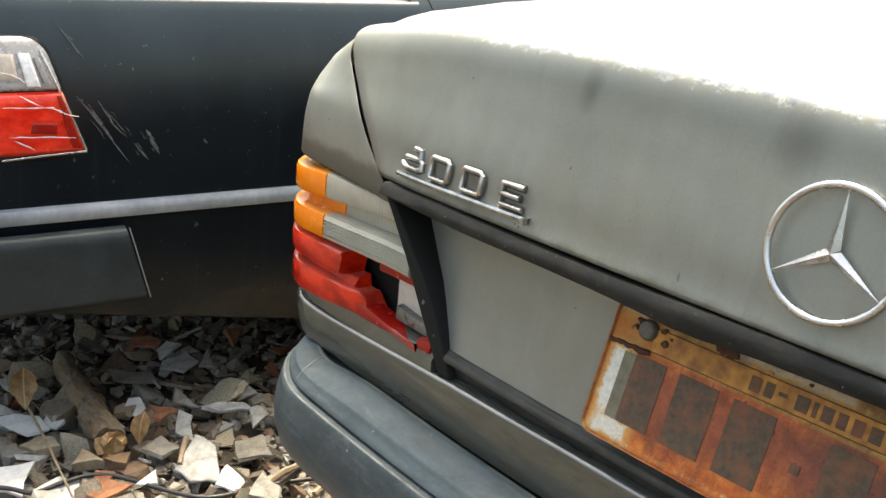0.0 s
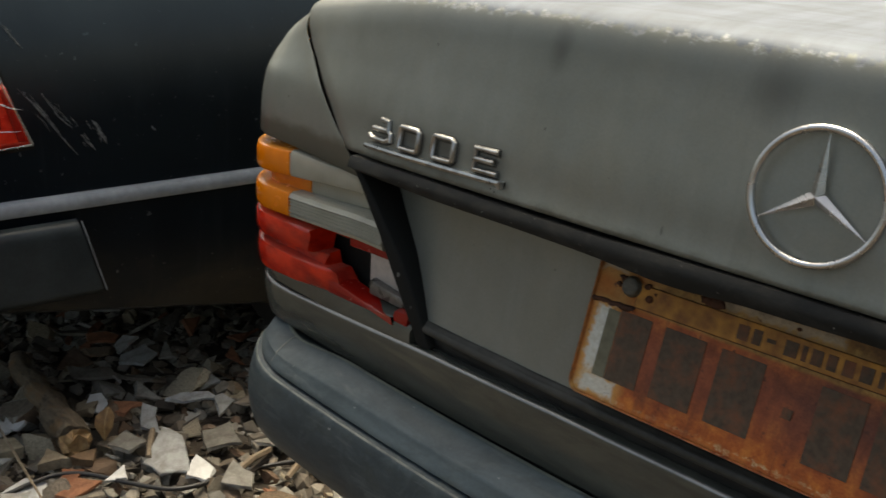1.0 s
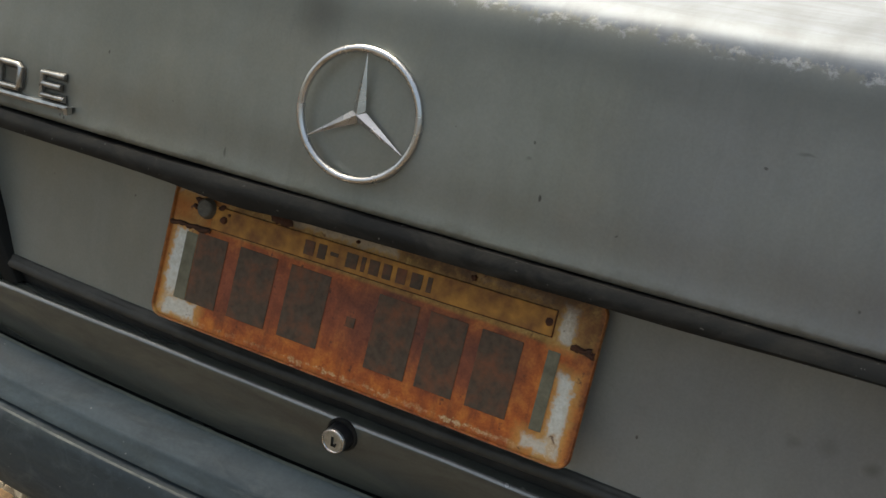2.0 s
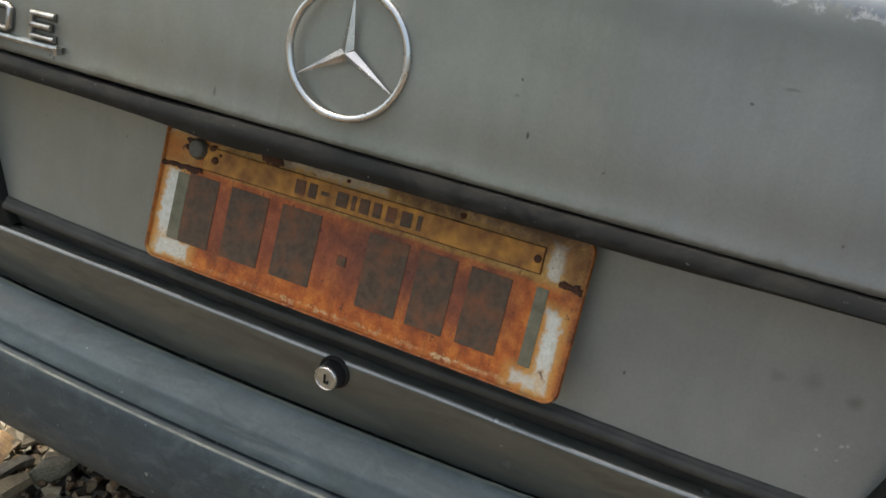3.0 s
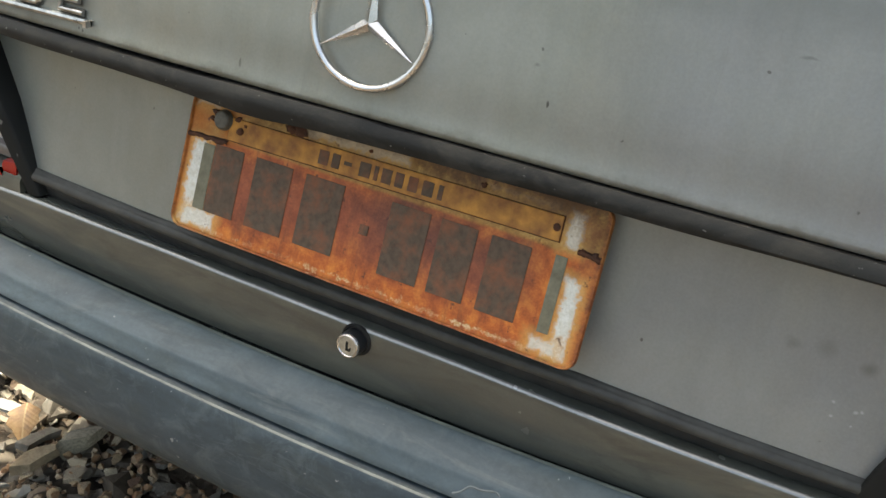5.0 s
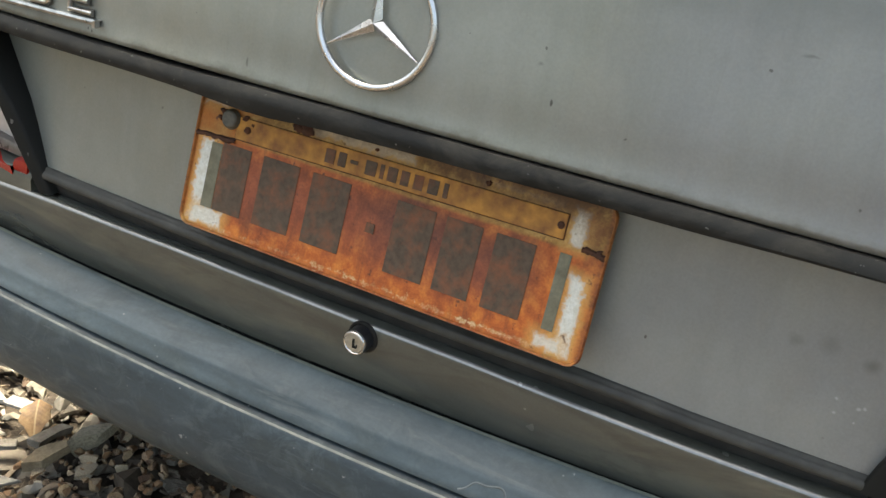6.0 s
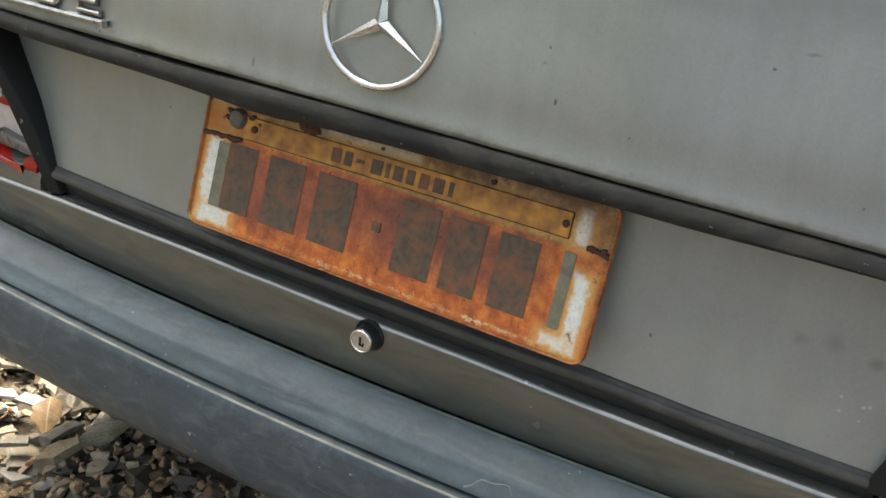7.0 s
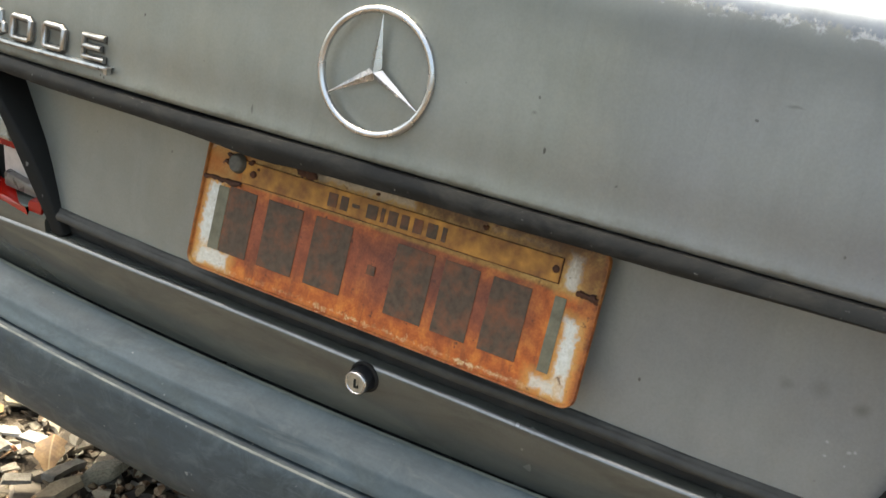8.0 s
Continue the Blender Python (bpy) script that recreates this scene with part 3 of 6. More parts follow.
def fuller(x):
    """The lid sits a little proud on its sheltered half."""
    return float(np.interp(x, (0.0, 0.12, 0.23, 0.36, 0.46, 0.58), (0.0, 0.003, 0.008, 0.016, 0.014, 0.0)))


def crown(x, z):
    """The lid and deck fall off towards the sides."""
    f = min(1.0, max(0.0, (z - 0.83) / 0.14))
    return (-0.075 * x * x - shoulder(x) + fuller(x)) * f * f * (3 - 2 * f)


LID_PROFILE = [(0.026, 0.815), (0.0235, 0.835), (0.0205, 0.86), (0.016, 0.885), (0.0110, 0.91), (0.0070, 0.932), (0.0032, 0.952),
               (0.0, 0.966), (-0.0045, 0.977), (-0.0115, 0.9855), (-0.025, 0.9910), (-0.047, 0.9932), (-0.075, 0.994)]


def draw_in(x):
    """The wings lie a little further in than the lamps at the corners."""
    f = min(1.0, max(0.0, (abs(x) - 0.42) / 0.28))
    return 0.017 * f * f * (3 - 2 * f)


SEAM = ([0.78, 0.806, 0.818, 0.838, 0.862, 0.885, 0.904, 0.925, 0.94, 1.2], [0.484, 0.513, 0.529, 0.558, 0.587, 0.613, 0.633, 0.649, 0.655, 0.655])


def seam_x(z):
    """Half width of the boot lid: slanting out, then straight along the deck."""
    return float(np.interp(z, *SEAM))


def deck_z(x, y):
    return 0.994 + 0.030 * min(1.0, max(0.0, y - 0.07) / 0.9) - 0.075 * x * x + fuller(x) - shoulder(x) * max(0.0, 1 - max(0.0, y - 0.09) / 0.22)


def fine(profile, n):
    """The profile resampled to n even steps on a smooth curve."""
    pts = [Vector(p) for p in profile]
    out = []
    for i in range(len(pts) - 1):
        p0, p1, p2, p3 = (pts[max(0, min(len(pts) - 1, i + k))] for k in (-1, 0, 1, 2))
        for j in range(n):
            t = j / n
            out.append(0.5 * ((2 * p1) + (p2 - p0) * t + (2 * p0 - 5 * p1 + 4 * p2 - p3) * t * t + (3 * p1 - p0 - 3 * p2 + p3) * t ** 3))
    return [tuple(p) for p in out] + [tuple(pts[-1])]


def grid_faces(bm, rows):
    for a, b in zip(rows, rows[1:]):
        for p, q, r, t in zip(a, a[1:], b[1:], b):
            if len({p, q, r, t}) == 4:
                bm.faces.new((p, q, r, t))


def lid_mesh():
    """Boot lid: rear face up to the fold, then the deck forward."""
    bm = bmesh.new()
    n = 48
    rows = []
    for d, z in fine([(0.0275, 0.8185)] + LID_PROFILE[1:], 3):
        w = seam_x(z + crown(0.6, z)) - gap(z)
        row = []
        for i in range(n + 1):
            x = w * (2 * i / n - 1)
            row.append(bm.verts.new((x, 0.1 * x * x - d + draw_in(x), z + crown(x, z) - 0.03 * x * x * max(0, 1 - (z - 0.8185) / 0.03))))
        rows.append(row)
    w = SEAM[1][-1] - 0.0014
    for k in range(1, 15):
        row = []
        for i in range(n + 1):
            x = w * (2 * i / n - 1)
            y0 = 0.1 * x * x + 0.075 + draw_in(x)
            y = y0 + (0.93 - y0) * (k / 14) ** 1.5
            row.append(bm.verts.new((x, y, deck_z(x, y))))
        rows.append(row)
    grid_faces(bm, rows)
    return bm


def wing_mesh(s):
    """Rear wing of one side: from the lid's seam round the corner and along the flank, rolling over to the deck."""
    bm = bmesh.new()
    rows = []
    prof = fine([(0.0255, 0.785), (0.027, 0.797)] + LID_PROFILE, 2)
    tail = [p for p in HALF if p[0] >= 0.684]
    nb = 8
    dome = ([0.77, 0.785, 0.83, 0.855, 0.875, 0.90, 0.918, 0.936, 0.947, 0.955], [0.011, 0.011, 0.0088, 0.0035, -0.0045, -0.0235, -0.0435, -0.068, -0.085, -0.102])

    def out(x, d, z):
        w = seam_x(z + crown(0.6, z))
        f = min(1.0, max(0.0, (x - w) / (0.755 - w))) ** 1.5
        return (d - draw_in(x)) * (1 - f) + float(np.interp(z + crown(0.72, z) - fall(0.72, z), *dome)) * f

    def fall(x, z):
        return 0.022 * min(1.0, max(0.0, (x - 0.637) / 0.068)) * min(1.0, max(0.0, (z - 0.87) / 0.09))
    for d, z in prof:
        w = seam_x(z + crown(0.6, z)) + gap(z)
        row = []
        for i in range(nb):
            x = w + (0.684 - w) * i / nb
            a = math.atan(0.2 * x)
            e = out(x, d, z)
            px = x + math.sin(a) * e * (i / nb)
            row.append((px, 0.1 * x * x - math.cos(a) * e, z + crown(x, z) - fall(x, z)))
        for x, y, nx, ny in tail:
            e = out(x, d, z)
            row.append((x + nx * e, y + ny * e, z + crown(min(x, 0.72), z) - fall(x, z)))
        rows.append(row)
    last = rows[-1]
    xe = SEAM[1][-1] + 0.0014
    for k in (0.25, 0.5, 0.75, 1.0):
        row = []
        for x, y, z in last:
            ty = max(y + 0.02, 0.22)
            tx, tz = xe, deck_z(xe, ty)
            f = math.sin(k * math.pi / 2)
            row.append((x + (tx - x) * k, y + (ty - y) * k, z + (tz - z) * f))
        rows.append(row)
    vr = [[bm.verts.new((s * x, y, z)) for x, y, z in r] for r in rows]
    grid_faces(bm, vr)
    bmesh.ops.remove_doubles(bm, verts=bm.verts, dist=0.0002)
    return bm


def gap(z):
    """Half width of the gap beside the lid."""
    return 0.0040 + 0.0018 * min(1.0, max(0.0, (0.92 - z) / 0.05)) - 0.0026 * min(1.0, max(0.0, (z - 0.962) / 0.02))


def seam_channel(s, deck):
    """Channel sunk in the gap between lid and wing: rubber down the rear, paint along the deck."""
    bm = bmesh.new()
    rows = []
    for d, z in fine([(0.0275, 0.8185)] + LID_PROFILE[1:], 3):
        if (z >= 0.9665) != deck and abs(z - 0.966) > 0.004:
            continue
        w = seam_x(z + crown(0.6, z))
        row = []
        for k, dip in ((-0.008, 0.0018), (0, 0.0024), (0.006, 0.0045)):
            x = w + k
            if k > 0:
                dip += 0.007 * min(1.0, max(0.0, (z - 0.93) / 0.04))
            sink = dip * min(1.0, max(0.0, (z - 0.94) / 0.04))
            row.append(bm.verts.new((s * x, 0.1 * x * x - d + draw_in(x) + dip, z + crown(x, z) - sink)))
        rows.append(row)
    if deck:
        for y in (0.15, 0.18, 0.21, 0.25, 0.3, 0.36, 0.43, 0.5, 0.6, 0.7, 0.8, 0.92):
            rows.append([bm.verts.new((s * (SEAM[1][-1] + k), y, deck_z(SEAM[1][-1] + k, y) - dip)) for k, dip in ((-0.004, 0.0018), (0, 0.002), (0.004, 0.004))])
    grid_faces(bm, rows)
    return bm


def panel_y(x, z):
    """Depth of the recessed plate panel."""
    return 0.012 + (z - 0.72) * 0.14 + 0.12 * x * x


def recess_half(z):
    """Half width of the plate recess, wider at the top."""
    return 0.416 + (z - 0.629) * 0.66


def stroke(bm, pts, w, d, m):
    """A raised rounded stroke along points of the x-z plane, standing d out of it."""
    n = len(pts)
    rows = []
    for i, p in enumerate(pts):
        a = Vector(pts[max(0, i - 1)])
        b = Vector(pts[min(n - 1, i + 1)])
        t = (b - a).normalized()
        s = Vector((-t.y, t.x)) * w / 2
        p = Vector(p)
        row = []
        for k, h in ((1, 0), (0.92, 0.50), (0.62, 0.86), (0.22, 1.0), (-0.22, 1.0), (-0.62, 0.86), (-0.92, 0.50), (-1, 0)):
            q = p + s * k
            row.append(bm.verts.new(m @ Vector((q.x, -d * h, q.y))))
        rows.append(row)
    for a, b in zip(rows, rows[1:]):
        for j in range(7):
            bm.faces.new((a[j], a[j + 1], b[j + 1], b[j]))
    bm.faces.new(rows[0])
    bm.faces.new(rows[-1][::-1])


def smooth_line(pts, n=8):
    out = []
    for i in range(len(pts) - 1):
        p0, p1, p2, p3 = (Vector(pts[max(0, min(len(pts) - 1, i + k))]) for k in (-1, 0, 1, 2))
        for j in range(n):
            t = j / n
            out.append(0.5 * ((2 * p1) + (p2 - p0) * t + (2 * p0 - 5 * p1 + 4 * p2 - p3) * t * t + (3 * p1 - p0 - 3 * p2 + p3) * t ** 3))
    return out + [Vector(pts[-1])]


def lid_y(x, z):
    """Outer face of the lid at x, z (upright part)."""
    prof = [(0.027, 0.797)] + LID_PROFILE
    z -= crown(x, z)
    for (d0, z0), (d1, z1) in zip(prof, prof[1:]):
        if z0 <= z <= z1:
            return 0.1 * x * x - (d0 + (d1 - d0) * (z - z0) / (z1 - z0)) + draw_in(x)
    return 0.1 * x * x - 0.027


def lamp_top(x):
    return 0.806 - 0.030 * min(1.0, max(0.0, (abs(x) - 0.50) / 0.24))


TRIM_OUT = ([0.60, 0.629, 0.677, 0.737, 0.791, 0.82], [0.407, 0.420, 0.4445, 0.474, 0.505, 0.524])
TRIM_IN = ([0.60, 0.625, 0.652, 0.706, 0.7895, 0.82], [0.393, 0.400, 0.4095, 0.4345, 0.4940, 0.517])


def tail_lamp(parent, s, broken):
    """Ribbed wrap-round tail lamp; s = -1 left, 1 right."""
    half = [p for p in HALF if p[1] < 0.34]
    plan = [(s * x, y, s * nx, ny) for x, y, nx, ny in half]
    if s < 0:
        plan = plan[::-1]
    zs = [0.796, 0.764, 0.742, 0.711, 0.702, 0.673, 0.658, 0.624]
    bands = [0.015, -0.002, 0.016, -0.004, 0.016, 0.0, 0.014]

    def inner(z):
        return float(np.interp(z, *TRIM_OUT)) + (0.041 if s > 0 else 0.001)

    jag = random.Random(11)

    def stretch(bm, xa, xb, z0, z1, out, ribs=0, torn=0.0, fall=0.0, rise=0.0, slant=0.0, taper=0.0):
        lo, hi = (xa, xb) if s > 0 else (-xb, -xa)
        seg = [p for p in cut_plan_any(plan, lo, hi)]
        def dz(x):
            return -(0.806 - lamp_top(x)) * (0.5 * (z0 + z1) - 0.61) / 0.19
        r = min(0.0055, 0.2 * (z0 - z1))
        prof = [(-0.02, z0 + 0.001), (out - r, z0), (out - 0.3 * r, z0 - 0.3 * r), (out, z0 - r)]
        for k in range(ribs):
            za = z0 - r + (z1 - z0 + 2 * r) * (k + 0.25) / ribs
            zb = z0 - r + (z1 - z0 + 2 * r) * (k + 0.75) / ribs
            prof += [(out + 0.0010, za), (out - 0.0024, zb)]
        prof += [(out, z1 + r), (out - 0.3 * r, z1 + 0.3 * r), (out - r, z1), (-0.02, z1)]
        rows = []
        for x, y, nx, ny in seg:
            k = fall * max(0.0, (xb - abs(x)) / (xb - xa)) if fall else 0.0
            lift = rise * max(0.0, min(1.0, (0.70 - abs(x)) / 0.26))
            w = min(1.0, max(0.0, (abs(x) - xa) / 0.055))
            thin = 1 - taper * (1 - w * w * (3 - 2 * w))
            rows.append([bm.verts.new((x + nx * (d * thin if d > 0 else d), y + ny * (d * thin if d > 0 else d), z + dz(x) + (-k if z > (z0 + z1) / 2 else lift))) for d, z in prof])
        if torn:
            for v in (rows[-1] if s < 0 else rows[0]):
                v.co.x -= s * jag.uniform(-1, 1) * torn
                v.co.x -= s * slant * (z0 - v.co.z) / (z0 - z1)
                v.co.z += jag.uniform(-1, 1) * torn * 0.25
        for a, b in zip(rows, rows[1:]):
            for j in range(len(prof)):
                k = (j + 1) % len(prof)
                bm.faces.new((a[j], a[k], b[k], b[j]))
        bm.faces.new(rows[0])
        bm.faces.new(rows[-1][::-1])

    bm = bmesh.new()
    lo = [p for p in plan if abs(p[0]) > 0.43]
    sweep(bm, lo, [(-0.03, 0.61), (-0.03, 0.80)])
    lamp = part("tail_lamp", bm, M["inner"], parent,
                "ribbed amber, clear and red lamp with its red lens smashed" if broken else "ribbed amber, clear and red lamp")
    bm = bmesh.new()
    sill = [(-0.02, 0.634), (-0.001, 0.628), (0.0035, 0.620), (0.003, 0.606), (-0.02, 0.594)]
    sweep(bm, [p for p in plan if abs(p[0]) > 0.405], sill, lambda x, z: 0.010 * max(0.0, min(1.0, (0.70 - abs(x)) / 0.26)) * min(1.0, max(0.0, (z - 0.60) / 0.02)), closed=True)
    part("lamp_sill", bm, M["paint_low"], lamp, "dusty olive-grey sill under the lenses")
    split = 0.641
    for i, out in enumerate(bands):
        z0, z1 = zs[i], zs[i + 1]
        if i < 3:
            sp = split + (-0.020 if i == 1 else 0)
            bm = bmesh.new()
            stretch(bm, sp, 2.0, z0, z1, out)
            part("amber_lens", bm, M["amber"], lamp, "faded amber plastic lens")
            bm = bmesh.new()
            stretch(bm, inner(z1) + 0.004, sp - 0.001, z0, z1, out - 0.001, ribs=5 if i == 2 else 0, fall=0.012 if i == 0 else 0.0)
            part("clear_lens", bm, M["clear"], lamp, "yellowed clear ribbed lens")
        else:
            cut = {3: 0.545, 4: 0.600, 5: 0.586, 6: 0.570}[i] if broken else inner(z1) + 0.004
            bm = bmesh.new()
            stretch(bm, cut, 2.0, z0, z1, out, torn=0.006 if broken and i > 2 else 0, rise=0.014 if i == 6 else 0, slant=0.030 if i == 6 else 0, taper={4: 0.25, 6: 0.75}.get(i, 0.0) if broken else 0.0)
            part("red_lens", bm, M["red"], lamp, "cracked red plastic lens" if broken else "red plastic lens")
    if broken:
        for (xa, xb, z0, z1, out, fall, rise) in ((0.470, 0.545, 0.711, 0.690, -0.004, -0.001, 0.004), (0.458, 0.574, 0.648, 0.623, 0.004, 0.014, 0.010), (0.436, 0.457, 0.646, 0.622, 0.002, -0.003, 0.010)):
            bm = bmesh.new()
            stretch(bm, xa, xb, z0, z1, out, torn=0.0025, fall=fall, rise=rise)
            part("lens_shard", bm, M["dark_red"], lamp, "jagged red remnant")
        bm = bmesh.new()
        stretch(bm, 0.450, 0.512, 0.662, 0.644, -0.008, torn=0.005, fall=0.006)
        part("lens_shard", bm, M["dull_shard"], lamp, "dull grey broken lens remnant")
        bm = bmesh.new()
        stretch(bm, 0.446, 0.522, 0.708, 0.652, -0.016, torn=0.010)
        part("reflector", bm, M["reflector"], lamp, "exposed chalky white reflector")
    return lamp


def cut_plan_any(plan, lo, hi):
    """Stretch of a one-sided plan between two x; plans may run either way and turn back along the flank."""
    out = []
    for a, b in zip(plan, plan[1:]):
        if lo <= a[0] <= hi:
            out.append(a)
        for v in (lo, hi):
            if (a[0] - v) * (b[0] - v) < 0:
                f = (v - a[0]) / (b[0] - a[0])
                out.append(tuple(p + (q - p) * f for p, q in zip(a, b)))
    if lo <= plan[-1][0] <= hi:
        out.append(plan[-1])
    return out


def wheel(parent, x, y):
    s = 1 if x > 0 else -1
    m = pose(x, y, 0.31, 0, 90, 0)
    bm = bmesh.new()
    cyl(bm, 0.30, 0.30, 0.19, m, 40)
    w = part("tyre", bm, M["tyre"], parent, "worn black tyre", bevel=0.02)
    bm = bmesh.new()
    cyl(bm, 0.19, 0.17, 0.03, m @ Matrix.Translation((0, 0, s * 0.095)), 32)
    for k in range(12):
        a = math.tau * k / 12
        cyl(bm, 0.014, 0.014, 0.012, m @ Matrix.Translation((0.125 * math.cos(a), 0.125 * math.sin(a), s * 0.112)), 10)
    part("rim", bm, M["alloy"], w, "dull alloy rim", bevel=0.004)


def front_body(parent, paint, x_half=0.865, y0=1.0, y1=4.6, z_top=0.90):
    """Fore part of the body, the cabin with its glass, the wheels."""
    bm = bmesh.new()
    secs = []
    for y, w, zt in ((y0 - 0.012, 0.898, 0.945), (1.6, 0.91, 0.955), (2.6, 0.912, 0.945), (3.4, 0.905, 0.93), (4.1, 0.88, 0.88), (4.5, 0.83, 0.80), (y1, 0.74, 0.70)):
        s = []
        flank = ((0.86, 0.24), (0.97, 0.34), (1.0, 0.55), (0.992, zt - 0.19), (0.975, zt - 0.14), (0.956, zt - 0.095), (0.935, zt - 0.06), (0.86, zt), (0.4, zt + 0.02))
        for k, h in [(-k, h) for k, h in flank] + list(flank[::-1]):
            s.append((w * k, y, h))
        secs.append(s)
    loft(bm, secs)
    part("front_body", bm, paint, parent)
    bm = bmesh.new()
    rings_ = []
    for z, w, ya, yb in ((0.96, 0.70, 0.92, 3.45), (1.12, 0.66, 1.18, 3.15), (1.30, 0.60, 1.45, 2.80), (1.40, 0.55, 1.70, 2.55), (1.43, 0.42, 1.9, 2.35)):
        r = 0.09
        rings_.append([(-w + r, ya, z), (w - r, ya, z), (w, ya + r, z), (w, yb - r, z), (w - r, yb, z), (-w + r, yb, z), (-w, yb - r, z), (-w, ya + r, z)])
    loft(bm, rings_)
    part("cabin", bm, paint, parent, bevel=0.02)
    bm = bmesh.new()
    for z0, z1, ya, yb, w0, w1 in ((0.99, 1.36, 0.94, 1.56, 0.60, 0.48),):
        vs = [bm.verts.new(p) for p in ((-w0, ya + 0.02, z0), (w0, ya + 0.02, z0), (w1, yb + 0.02, z1), (-w1, yb + 0.02, z1))]
        bm.faces.new(vs)
    part("rear_window", bm, M["glass"], parent, "dark rear window", thick=0.008)
    for s in (-1, 1):
        bm = bmesh.new()
        vs = [bm.verts.new(p) for p in ((s * 0.695, 1.45, 1.0), (s * 0.695, 3.1, 1.0), (s * 0.605, 2.66, 1.33), (s * 0.605, 1.62, 1.33))]
        bm.faces.new(vs)
        part("side_window", bm, M["glass"], parent, "dark side window", thick=0.012)
    for x in (-0.76, 0.76):
        for y in (1.12, 3.9):
            wheel(parent, x, y)


def flank_panels(parent, paint, y_from, label=""):
    for s in (-1, 1):
        bm = bmesh.new()
        plan = [(s * x, y, s * nx, ny) for x, y, nx, ny in HALF if y > y_from]
        sweep(bm, plan, [(-0.03, 0.235), (0.0, 0.26), (0.018, 0.40), (0.022, 0.60), (0.024, 0.72), (0.0255, 0.775)])
        part("side_panel", bm, paint, parent, label, thick=0.004)


LEDGE = ([-0.90, -0.66, -0.53, -0.44, -0.41, -0.344, -0.30, -0.225, -0.10, 0.0, 0.10, 0.21, 0.285, 0.372, 0.45, 0.66, 0.90],
         [-0.019, -0.019, -0.0110, -0.0050, -0.003, -0.001, 0.0, 0.002, 0.0025, 0.001, -0.0005, -0.0055, -0.0087, -0.0116, -0.0145, -0.021, -0.021])
LIP = ([-0.45, -0.41, -0.30, -0.20, 0.0, 0.10, 0.20, 0.30, 0.42, 0.46], [-0.0010, 0.0, 0.0012, 0.0015, 0.0012, -0.0010, -0.0030, -0.0092, -0.0150, -0.0165])


def ledge_fall(x, z):
    """The ledge is slightly crowned and sinks towards the corners."""
    return float(np.interp(x, *LEDGE)) * min(1.0, max(0.0, (z - 0.545) / 0.07))


